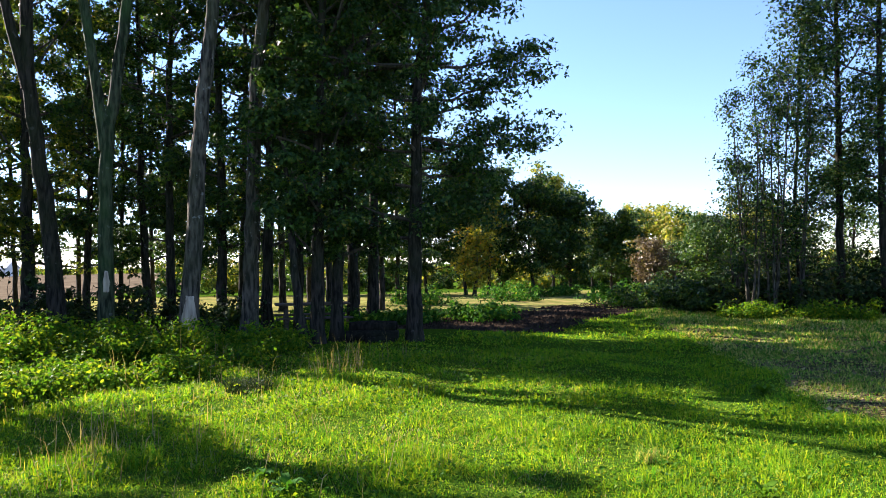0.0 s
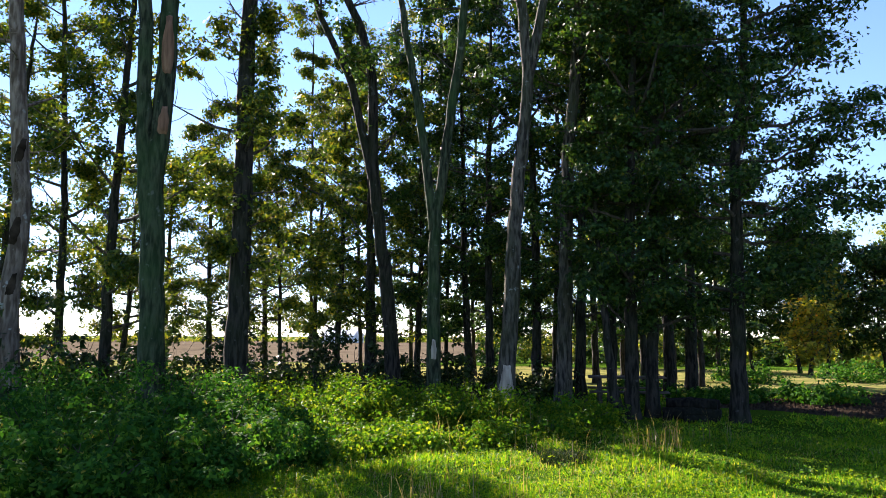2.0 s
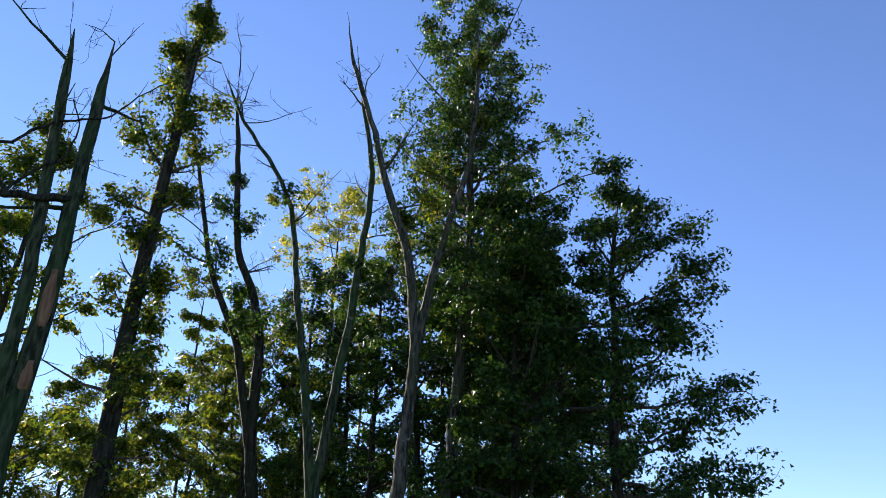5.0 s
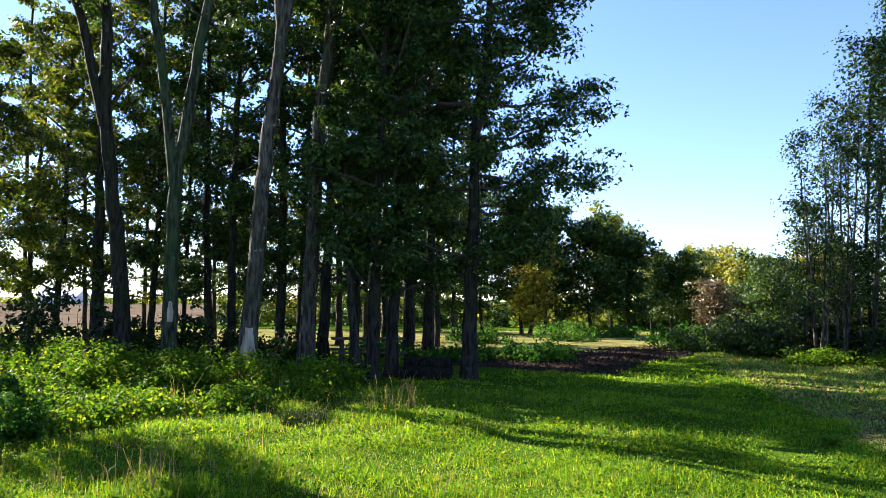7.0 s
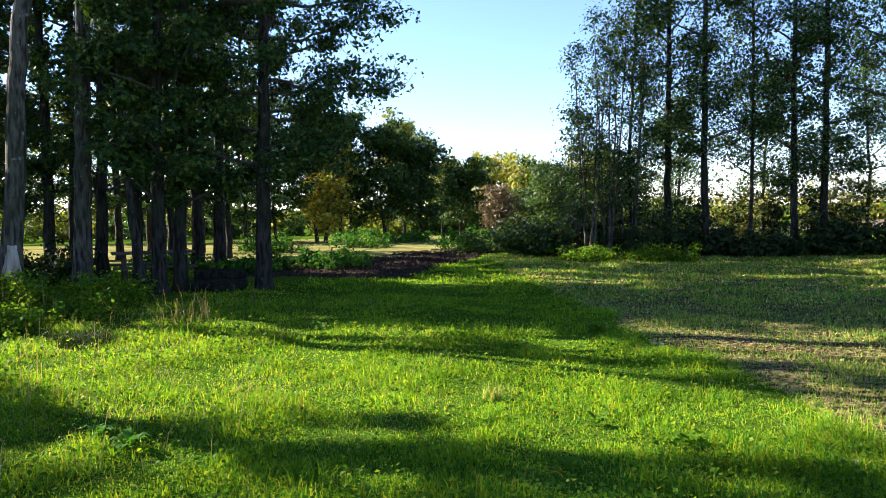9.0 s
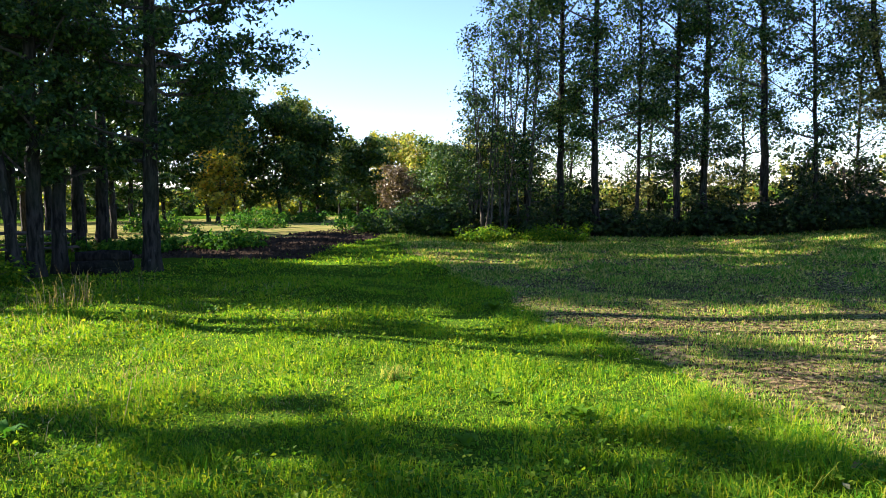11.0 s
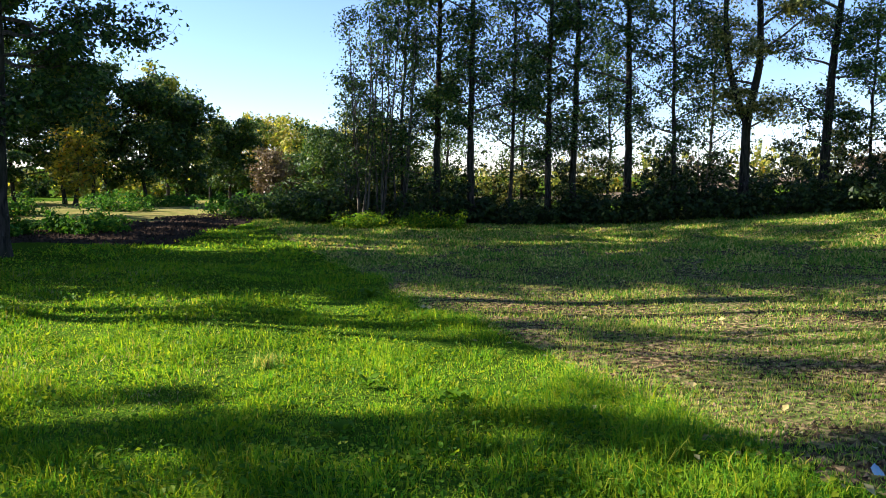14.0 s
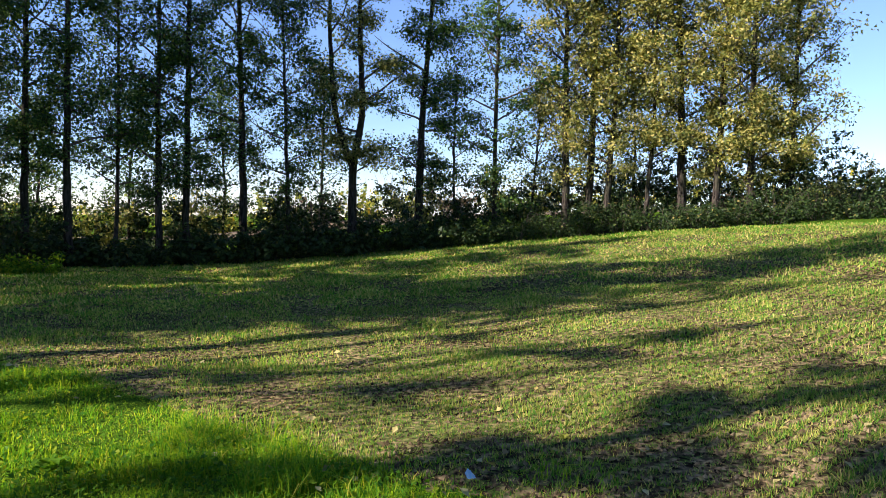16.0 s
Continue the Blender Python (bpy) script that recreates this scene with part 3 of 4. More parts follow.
# the row's sunlit end is told by leaf colour: LEAF_ROW lit, LEAF_DARK shaded
for yaw, h, r, cnt, low in [(-66.4, 12.5, 0.15, 9352, 2.0), (-67.9, 12.5, 0.16, 9352, 3.2), (-69.2, 12, 0.13, 8729, 2.2), (-74.7, 13, 0.17, 11223, 2.2), (-76.9, 12.5, 0.14, 11223, 1.6),
                            (-79.2, 12, 0.14, 11846, 1.2), (-72.0, 10, 0.09, 6235, 2.5), (-81.6, 10.5, 0.12, 10599, 0.9)]:
    place_tree(yaw, row_distance(yaw) + rng.uniform(0.2, 1.2), h, "alder with sunlight coloured into its leaves at the open end of the row", BARK_DARK, LEAF_ROW, cnt, r, low, 2.1, 32, group=RW, size=0.13, clump=0.46, twigs=7, dense=2.2, rise=0.75)

# same split behind: shaded leaf colour first, sunlit one past -62 degrees
for yaw in (-29.2, -34.8, -40.3, -47.6, -57.8, -63.5, -71.5):
    place_tree(yaw + rng.uniform(-0.5, 0.5), row_distance(yaw) + rng.uniform(2.2, 4.5), rng.uniform(5.0, 7.5), "thin young alder filling the back of the row", BARK_DARK, LEAF_DARK if yaw > -62 else LEAF_ROW, 3200, 0.055,
               rng.uniform(0.8, 2.2), 1.7, 24, group=RW, size=0.125, clump=0.5, dense=1.5, rise=0.7)

# slim many-stemmed young trees at the row's start
for yaw, d, h in [(-21.2, 24.2, 4.6), (-22.4, 23.6, 6.6), (-23.8, 23.8, 7.8), (-25.2, 24.3, 7.0)]:
    x, y = polar(yaw, d)
    p = on_ground(x, y)
    stems = []
    for k in range(4):
        a = rng.uniform(0, 6.28)
        stems.append(([p if k == 0 else (x + 0.12 * math.cos(a), y + 0.12 * math.sin(a), p[2]), (x + 0.3 * math.cos(a), y + 0.3 * math.sin(a), p[2] + h * 0.4),
                       (x + 0.55 * math.cos(a), y + 0.55 * math.sin(a), p[2] + h * rng.uniform(0.8, 1.0))], 0.045, 0.012))
    tree("young_birch", "slim many-stemmed young birch with thin airy foliage", stems, BARK_GREY, LEAF_DARK, (p[2] + 1.2, p[2] + h), 3200, 0.105, 1.2, 34, "cone", group="young birches", rise=0.8, clump=0.36, dense=1.1)

# distant trees beyond the ploughed patch
FW = "distant trees"
for yaw, d, h, leaf, reach, cnt, low, label in [
        (4.5, 44, 8.0, LEAF_DARK, 2.8, 7000, 1.2, "dark green tree beyond the ploughed patch"),
        (1.2, 46, 8.2, LEAF_DARK, 3.0, 8000, 1.4, "dark green tree with a dense crown beyond the ploughed patch"),
        (-1.8, 45, 7.0, LEAF_DARK, 2.4, 8000, 1.8, "tall dark green tree beyond the ploughed patch"),
        (-2.4, 42, 3.3, LEAF_YELLOW, 1.2, 2000, 0.9, "small bright yellow maple under taller trees"),
        (-3.5, 43.5, 5.2, LEAF_YELLOW, 0.8, 800, 3.2, "thin orange-leaved maple among dark trees"),
        (-4.6, 46, 7.0, LEAF_DARK, 2.5, 9000, 1.6, "dark rounded tree at the meadow's far side"),
        (-7.0, 45, 6.3, LEAF_DARK, 2.3, 10000, 1.3, "dark rounded tree at the meadow's far side"),
        (-8.4, 50, 7.2, LEAF_MIXED, 2.0, 6000, 3.0, "taller tree with a sunlit yellowish top"),
        (-9.7, 46, 5.4, LEAF_DARK, 1.9, 8000, 1.1, "dark rounded tree at the meadow's far side"),
        (9.0, 50, 8.0, LEAF_MIXED, 3.2, 6000, 1.2, "green tree turning yellow behind the grove"),
        (14.0, 52, 8.0, LEAF_BRIGHT, 3.2, 6000, 1.2, "yellow-green tree behind the grove"),
        (18.5, 55, 7.0, LEAF_BRIGHT, 3.0, 5000, 1.2, "yellow-green tree behind the grove"),
        (-11.3, 58, 5.2, LEAF_MIXED, 1.9, 6000, 1.5, "pale green distant tree behind darker trees"),
        (-12.7, 52, 4.4, LEAF_DARK, 2.2, 8000, 1.1, "dark green rounded distant tree"),
        (-14.2, 64, 5.4, LEAF_YELLOW, 2.0, 4500, 1.4, "rounded distant tree in yellow-orange autumn leaf"),
        (-15.7, 58, 5.2, LEAF_MIXED, 2.3, 8000, 1.2, "rounded distant tree turning yellow"),
        (-17.9, 56, 4.6, LEAF_MIXED, 2.2, 8000, 1.0, "pale yellow-green rounded distant tree"),
        (-19.8, 52, 4.2, LEAF_DARK, 2.3, 8000, 0.8, "dull green rounded distant tree"),
        (-22.0, 55, 4.6, LEAF_MIXED, 2.6, 6000, 1.0, "green distant tree turning yellow"),
        (-24.0, 56, 4.8, LEAF_MIXED, 2.6, 5000, 1.0, "green distant tree turning yellow"),
        (-15.9, 37, 2.3, LEAF_BROWN, 1.0, 3500, 0.2, "greyish brown half-bare shrub"),
        (-17.6, 38, 2.4, LEAF_DARK, 1.3, 4000, 0.2, "dark green shrub beside the ploughed patch"),
        (-19.4, 33, 2.6, LEAF_DARK, 1.3, 4000, 0.2, "dark green shrub beside the ploughed patch")]:
    place_tree(yaw, d, h, label, BARK_DARK, leaf, cnt, 0.11, low, reach, 34, "distant_tree", FW, 0.25 if d > 39 else 0.14, "round", clump=0.5 if d > 39 else 0.34, twigs=4, dense=1.3 if d > 39 else 1.8)


# ---- shrubs and undergrowth ----
def shrub(name, label, x, y, radius, height, leaf, count, size=0.08, group="", stems=9, hollow=0.35):
    """Arching stems from one foot, leaves in clumps along them over a lumpy outline."""
    p = on_ground(x, y)
    root = empty(name, label, "bush", group, p)
    wood, crown = Geo(), Geo()
    spots = []
    for i in range(stems):
        a = 6.28 * i / stems + rng.uniform(-0.4, 0.4)
        q = radius * rng.uniform(0.35, 1.0)
        top = height * rng.uniform(0.65, 1.0) * (1 - 0.35 * (q / radius) ** 2)
        foot = np.array([0.25 * q * math.cos(a), 0.25 * q * math.sin(a), 0])
        ctrl = [foot, (0.6 * q * math.cos(a), 0.6 * q * math.sin(a), top * 0.75), (q * math.cos(a), q * math.sin(a), top)]
        line = smooth_line(ctrl, 0.25)
        line[1:] += rng.normal(0, 0.03, (len(line) - 1, 3))
        tube(wood, line, np.linspace(0.012, 0.004, len(line)), 4)
        for _ in range(12):
            s = line[rng.integers(1, len(line))] + rng.normal(0, 1, 3) * np.array([radius * 0.22, radius * 0.22, height * 0.08])
            s[2] = max(0.06, s[2] * rng.uniform(0.45, 1.05))
            spots.append(s)
    spots = np.array(spots)
    spots[:, 2] = np.maximum(spots[:, 2], 0.12)
    clumped(crown, spots, count, (0.26 if size > 0.06 else 0.2) * (0.6 + 0.4 * radius), size, 0.7, size > 0.09 or size < 0.06)
    tagged(part("stemwork", wood, TWIG, root), kind="stuff")
    tagged(part("foliage", crown, leaf, root), kind="stuff")
    return root


for yaw, d, rad, h, cnt in [(30.5, 17.5, 1.0, 2.3, 3500), (38.5, 20, 1.0, 2.4, 3000), (43, 19, 1.2, 2.4, 3000), (33.5, 19, 0.9, 2.2, 2500), (36.5, 17, 0.9, 1.8, 2500), (46, 17, 1.1, 2.0, 3000), (51, 15, 1.2, 2.8, 3500), (22.5, 19, 1.0, 1.9, 3000), (26, 19.5, 1.0, 1.6, 3000),
                            (17, 18.5, 1.0, 1.3, 3000), (55, 14, 1.3, 3.0, 3500)]:
    x, y = polar(yaw, d)
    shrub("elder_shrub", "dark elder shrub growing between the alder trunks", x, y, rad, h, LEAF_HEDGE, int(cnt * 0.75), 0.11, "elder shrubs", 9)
for x, y, rad, h, cnt in [(-8.0, 6.6, 1.3, 1.25, 6500), (-6.6, 6.4, 1.1, 1.0, 6000), (-9.4, 7.4, 1.4, 1.35, 5000), (-7.4, 7.9, 1.2, 1.3, 5500), (-6.4, 7.6, 1.0, 1.0, 7000),
                          (-6.9, 9.0, 1.0, 0.95, 5500), (-8.0, 9.3, 1.2, 1.35, 6000), (-10.4, 8.9, 1.3, 1.4, 5000), (-7.3, 5.2, 1.0, 0.95, 6500), (-10.2, 6.3, 1.3, 1.3, 5000), (-12.0, 9.8, 1.6, 1.6, 4000), (-10.0, 10.8, 1.3, 1.4, 3500), (-6.0, 5.3, 0.9, 0.85, 5500), (-5.9, 6.6, 0.8, 0.8, 5000), (-6.5, 4.2, 1.0, 0.8, 4500), (-6.0, 8.2, 0.7, 0.6, 3500)]:
    shrub("bramble_bush", "dense dark green bramble thicket at the meadow's edge", x, y, rad, h, LEAF_BUSH, int(cnt * 1.7), 0.058, "bramble bushes", 13)
for x, y, rad, h, cnt in [(-6.9, 11.3, 1.1, 1.0, 4500), (-5.7, 12.3, 1.0, 0.95, 4500), (-6.9, 12.8, 1.1, 1.1, 4000), (-4.6, 13.0, 0.9, 0.8, 4000), (-3.5, 13.6, 0.8, 0.7, 3500), (-8.0, 12.6, 1.1, 1.1, 3500),
                          (-3.2, 15.0, 0.7, 0.6, 2500), (-5.6, 14.2, 0.9, 0.8, 3000), (-9.4, 13.6, 1.2, 1.1, 3000), (-5.4, 10.6, 0.7, 0.5, 2600), (-6.4, 10.2, 0.8, 0.6, 2600), (-5.3, 9.4, 0.7, 0.42, 2200), (-4.6, 10.3, 0.6, 0.4, 1800), (-4.0, 11.3, 0.6, 0.42, 1800), (-3.2, 12.3, 0.6, 0.4, 1600)]:
    shrub("nettle_clump", "bright green nettles and young shoots below the alders", x, y, rad, h, LEAF_NETTLE, int(cnt * 1.3), 0.066, "nettle clumps", 10)
for yaw, off, rad, h, cnt, leaf in [(-13.5, 5, 1.4, 1.1, 3500, LEAF_BUSH), (-15.5, 3.4, 1.2, 1.2, 3500, LEAF_DARK), (-17.5, 2.0, 1.3, 1.5, 4000, LEAF_DARK), (-19.5, 1.0, 1.2, 1.6, 4000, LEAF_DARK)]:
    x, y = polar(yaw, 24 + off)
    shrub("hedge_bush", "low dark bush at the end of the field-side hedge", x, y, rad, h, leaf, cnt, 0.1, "hedge bushes", 10)
# hedge under the row, its shade carried by the darker leaf colour
yaw = -21.0
while yaw > -92:
    x, y = polar(yaw, row_distance(yaw) + rng.uniform(-0.3, 0.3))
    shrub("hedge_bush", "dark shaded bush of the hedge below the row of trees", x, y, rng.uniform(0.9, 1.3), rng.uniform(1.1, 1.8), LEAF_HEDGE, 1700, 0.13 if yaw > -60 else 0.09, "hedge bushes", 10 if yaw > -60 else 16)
    for _ in range(2):
        x, y = polar(yaw - rng.uniform(0, 2.6), row_distance(yaw) + rng.uniform(0.8, 4.5))
        shrub("tall_shrub", "tall thin shrub, shaded dark by its colour, between the trunks of the row", x, y, rng.uniform(0.8, 1.3), rng.uniform(2.2, 4.8), LEAF_ROW if rng.uniform() < 0.1 else LEAF_HEDGE, 1300, 0.12, "tall shrubs", 9)
    yaw -= 2.6
for yaw in (-21.5, -23.5, -26, -28.5):
    x, y = polar(yaw, 22.6 + rng.uniform(0, 0.4))
    shrub("weed_clump", "sunlit pale weeds and dry stalks at the field's edge", x, y, 0.7, 0.6, LEAF_NETTLE, 1800, 0.08, "weed clumps", 9)
for x, y, rad, h in [(1.2, 21.5, 1.1, 0.6), (-0.8, 21.0, 0.9, 0.55), (3.0, 33.5, 1.5, 0.9), (-1.0, 31, 1.6, 0.8), (6.0, 40, 1.8, 0.9), (-3.5, 22.5, 1.0, 0.7), (-1.8, 20.0, 0.6, 0.5)]:
    shrub("low_bush", "low green bush in front of the far trees", x, y, rad, h, LEAF_BUSH, 2500, 0.1, "low bushes", 9)
yaw = 20.0
while yaw > -26:
    x, y = polar(yaw, 62 + rng.uniform(-3, 6))
    shrub("far_thicket", "distant thicket closing the view behind the trees", x, y, 2.6, rng.uniform(3.4, 5.0), (LEAF_DARK, LEAF_MIXED, LEAF_DARK)[rng.integers(3)], 1700, 0.28, "far thicket", 9)
    yaw -= 2.0
yaw = -24.0
while yaw > -96:
    x, y = polar(yaw, 85 + rng.uniform(-4, 4))
    shrub("far_hedge_bush", "distant yellow-brown hedge bush across the far field", x, y, 3.2, rng.uniform(3.6, 6.0), LEAF_MIXED if rng.uniform() < 0.7 else LEAF_BROWN, 1000, 0.4, "far hedge", 9)
    yaw -= 3.4
yaw = 12.0
while yaw < 62:
    x, y = polar(yaw, 330 + rng.uniform(-15, 15))
    shrub("far_hedge_bush", "hazy distant hedge at the far field's end", x, y, 9, rng.uniform(2.5, 4.5), LEAF_MIXED, 500, 1.0, "far hedge", 8)
    yaw += 2.4


# ---- details of the grove ----
def crooked(parent, ctrl, r0, r1, name="bough", label=""):
    geo = Geo()
    base = np.array(parent.location)
    line = smooth_line(np.asarray(ctrl) - base, 0.12)
    line[1:-1] += rng.normal(0, 0.012, (len(line) - 2, 3))
    tube(geo, line, np.linspace(r0, r1, len(line)), 6, 0.08)
    for _ in range(9):
        k = rng.integers(len(line) // 4, len(line))
        pts = limb(geo, line[k], rng.standard_normal(3) + np.array([0, 0, 0.3]), rng.uniform(0.15, 0.5), 0.008, 0.35, 4, 3)
    return part(name, geo, BARK_DARK, parent, label)


crooked(twin, [(-8.62, 9.0, 8.1), (-8.91, 8.62, 7.9), (-9.41, 8.08, 7.8), (-10.3, 6.9, 7.35)], 0.075, 0.045, "bough", "thick bare dead bough held out level")
crooked(twin, [(-9.32, 8.18, 7.84), (-9.73, 7.69, 8.53), (-10.02, 7.3, 9.25)], 0.035, 0.012)
crooked(twin, [(-9.33, 8.17, 7.86), (-9.19, 8.32, 8.27), (-8.85, 8.7, 8.75), (-8.8, 8.76, 9.5), (-8.95, 8.59, 9.93)], 0.03, 0.01)
crooked(twin, [(-9.7, 7.72, 8.54), (-9.43, 8.05, 8.7), (-9.08, 8.45, 9.39), (-8.53, 9.0, 9.71), (-8.17, 9.33, 10.47), (-7.76, 9.67, 11.02)], 0.03, 0.008)


def scar(parent, foot, top, radius, spread, mat, label):
    """A ragged shell of bared wood on the side of a trunk that faces the meadow."""
    geo = Geo()
    base = np.array(parent.location)
    foot, top = np.array(foot) - base, np.array(top) - base
    face = math.atan2(-(foot + base)[1], -(foot + base)[0])
    rows, cols = 9, 9
    v = []
    for i in range(rows):
        u = i / (rows - 1)
        half = spread * (0.55 + 0.45 * math.sin(math.pi * min(1, u + 0.15))) * rng.uniform(0.8, 1.1)
        for j in range(cols):
            a = face + half * (2 * j / (cols - 1) - 1)
            edge = -0.035 if i in (0, rows - 1) or j in (0, cols - 1) else 0.006
            c = foot + (top - foot) * (u + rng.normal(0, 0.01))
            v.append(c + np.array([math.cos(a), math.sin(a), 0]) * (radius + edge))
    i, j = np.meshgrid(np.arange(rows - 1), np.arange(cols - 1), indexing="ij")
    k = i * cols + j
    geo.add(v, np.stack([k, k + 1, k + cols + 1, k + cols], -1).reshape(-1, 4))
    return part("bare_scar", geo, mat, parent, label, True)


scar(scarred, (-4.80, 14.21, 0.30), (-4.77, 14.22, 1.05), 0.215, 0.95, BARE_WOOD, "pale bark-stripped scar at the trunk's foot")
forked = bpy.data.objects["forked_alder"]
scar(forked, (-6.32, 14.15, 1.12), (-6.32, 14.15, 1.55), 0.165, 0.5, BARE_WOOD, "small pale bark-stripped scar")
scar(twin, (-8.74, 8.93, 4.75), (-8.73, 8.95, 5.2), 0.185, 0.6, RED_WOOD, "reddish patch of stripped wood")
scar(twin, (-8.72, 8.95, 5.75), (-8.72, 8.95, 6.7), 0.172, 0.75, RED_WOOD, "reddish patch of stripped wood")
hollow = bpy.data.objects["broken_alder"]
for z, e in ((2.2, 0.4), (3.05, 0.5), (4.4, 0.4)):
    scar(hollow, (-11.24, 8.34, z), (-11.2, 8.4, z + e), 0.165, 0.55, DARK_SOIL, "dark rotten hollow in the trunk")


def box(geo, centre, size, turn=0.0, tilt=0.0):
    """A plank with chamfered long edges."""
    sx, sy, sz = (0.5 * q for q in size)
    c = 0.15 * min(sy, sz) * 2
    ring = [(-sy + c, -sz), (sy - c, -sz), (sy, -sz + c), (sy, sz - c), (sy - c, sz), (-sy + c, sz), (-sy, sz - c), (-sy, -sz + c)]
    v = np.array([(x, y, z) for x in (-sx, sx) for y, z in ring])
    m = np.array(Euler((tilt, 0, turn)).to_matrix())
    v = v @ m.T + np.array(centre)
    q = [(i, (i + 1) % 8, 8 + (i + 1) % 8, 8 + i) for i in range(8)]
    geo.add(v, q + [(7, 2, 1, 0), (6, 3, 2, 7), (5, 4, 3, 6), (8, 9, 10, 15), (15, 10, 11, 14), (14, 11, 12, 13)])


def picnic_table(x, y, turn):
    p = on_ground(x, y, 0.0)
    root = empty("picnic_table", "weathered wooden picnic table with benches under the alders", "table", "", p)
    root.rotation_euler = (0, 0, turn)

    def plank(name, centre, size, tilt=0.0, spin=0.0):
        g = Geo()
        box(g, centre, size, spin, tilt)
        part(name, g, OLD_WOOD, root)
    for k in range(5):
        plank("tabletop_plank", (0, (k - 2) * 0.145, 0.73), (1.7, 0.135, 0.04))
    for side in (-1, 1):
        for k in range(2):
            plank("bench_plank", (0, side * (0.62 + 0.145 * k), 0.44), (1.7, 0.135, 0.04))
        for end in (-0.6, 0.6):
            g = Geo()
            tube(g, [(end, side * 0.62, -0.02), (end, side * 0.2, 0.70)], [0.045, 0.045], 6)
            part("leg", g, OLD_WOOD, root)
    for end in (-0.6, 0.6):
        plank("bench_beam", (end, 0, 0.40), (1.55, 0.09, 0.05), 0.0, math.pi / 2)
    return root


picnic_table(-3.05, 17.6, 0.25)


def log_heap(x, y):
    root = empty("log_heap", "low heap of dark rotting logs at the foot of an alder", "log pile", "", on_ground(x, y, 0.0))
    for dx, dy, z, r, ln, turn in [(q[0] * 0.8, q[1], q[2], q[3], q[4] * 0.72, q[5]) for q in [(0, -0.3, 0.13, 0.14, 1.5, 0.05), (0.05, 0.0, 0.12, 0.13, 1.4, -0.08), (-0.1, 0.28, 0.12, 0.12, 1.3, 0.1), (0.0, -0.14, 0.33, 0.12, 1.35, -0.04), (0.1, 0.14, 0.31, 0.11, 1.2, 0.12), (0.25, -0.45, 0.07, 0.07, 0.9, 0.4)]]:
        g = Geo()
        c, sn = math.cos(turn) * ln / 2, math.sin(turn) * ln / 2
        tube(g, [(dx - c, dy - sn, z), (dx - c + 0.001, dy - sn, z), (dx, dy, z + 0.02), (dx + c - 0.001, dy + sn, z), (dx + c, dy + sn, z)], [0.01, r, r * 1.05, r * 0.95, 0.01], 10, 0.05)
        part("log", g, ROTTEN, root, smooth=True)


log_heap(-1.5, 16.2)


def barn(x, y):
    p = on_ground(x, y, 0.3)
    root = empty("barn", "small white barn on the horizon across the far field", "barn", "", p)
    g = Geo()
    w, d, hh = 7.0, 4.0, 3.2
    g.add([(-w, -d, 0), (w, -d, 0), (w, d, 0), (-w, d, 0), (-w, -d, hh), (w, -d, hh), (w, d, hh), (-w, d, hh), (-w, 0, hh + 2.2), (w, 0, hh + 2.2)],
          [(0, 1, 5, 4), (1, 2, 6, 5), (2, 3, 7, 6), (3, 0, 4, 7)], [(4, 8, 7), (5, 6, 9)])
    part("wall", g, PLASTER, root)
    g = Geo()
    for side in (-1, 1):
        g.add([(-w - 0.4, side * (d + 0.5), hh - 0.25), (w + 0.4, side * (d + 0.5), hh - 0.25), (w + 0.4, 0, hh + 2.35), (-w - 0.4, 0, hh + 2.35),
               (-w - 0.4, side * (d + 0.5), hh - 0.1), (w + 0.4, side * (d + 0.5), hh - 0.1), (w + 0.4, 0, hh + 2.5), (-w - 0.4, 0, hh + 2.5)],
              [(0, 1, 2, 3), (4, 5, 6, 7), (0, 1, 5, 4), (1, 2, 6, 5), (3, 0, 4, 7)])
    part("roof", g, ROOFING, root)


PLASTER, _n, _l, _b = material("white_plaster", 0.85)
_l.new(ramp(_n, _l, noise_tex(_n, _l, 0.8, 4), [(0.3, (0.62, 0.62, 0.6)), (0.7, (0.8, 0.8, 0.78))]), _b.inputs["Base Color"])
ROOFING, _n, _l, _b = material("pale_roof_sheet", 0.6)
_l.new(ramp(_n, _l, noise_tex(_n, _l, 1.5, 4), [(0.3, (0.38, 0.45, 0.52)), (0.7, (0.5, 0.56, 0.62))]), _b.inputs["Base Color"])
barn(*polar(30.9, 300))

PAPER, _n, _l, _b = material("pale_blue_paper", 1.0)
_l.new(ramp(_n, _l, noise_tex(_n, _l, 30, 3), [(0.35, (0.14, 0.30, 0.42)), (0.65, (0.20, 0.30, 0.38))]), _b.inputs["Base Color"])
g = Geo()
cols = 6
gx, gy = np.meshgrid(np.linspace(-0.03, 0.03, cols), np.linspace(-0.06, 0.06, cols), indexing="ij")
gz = 0.05 + 0.03 * np.sin(40 * gx + 25 * gy) + rng.normal(0, 0.008, gx.shape) + 0.5 * gy
i, j = np.meshgrid(np.arange(cols - 1), np.arange(cols - 1), indexing="ij")
k = i * cols + j
g.add(np.stack([gx, gy, gz], -1), np.stack([k, k + 1, k + cols + 1, k + cols], -1).reshape(-1, 4))
scrap = part("paper_scrap", g, PAPER)
scrap.location = on_ground(3.72, 2.17, 0.0)
scrap.scale = (0.7, 0.6, 0.6)
tagged(scrap, "crumpled pale blue paper scrap in the grass edge", "litter")


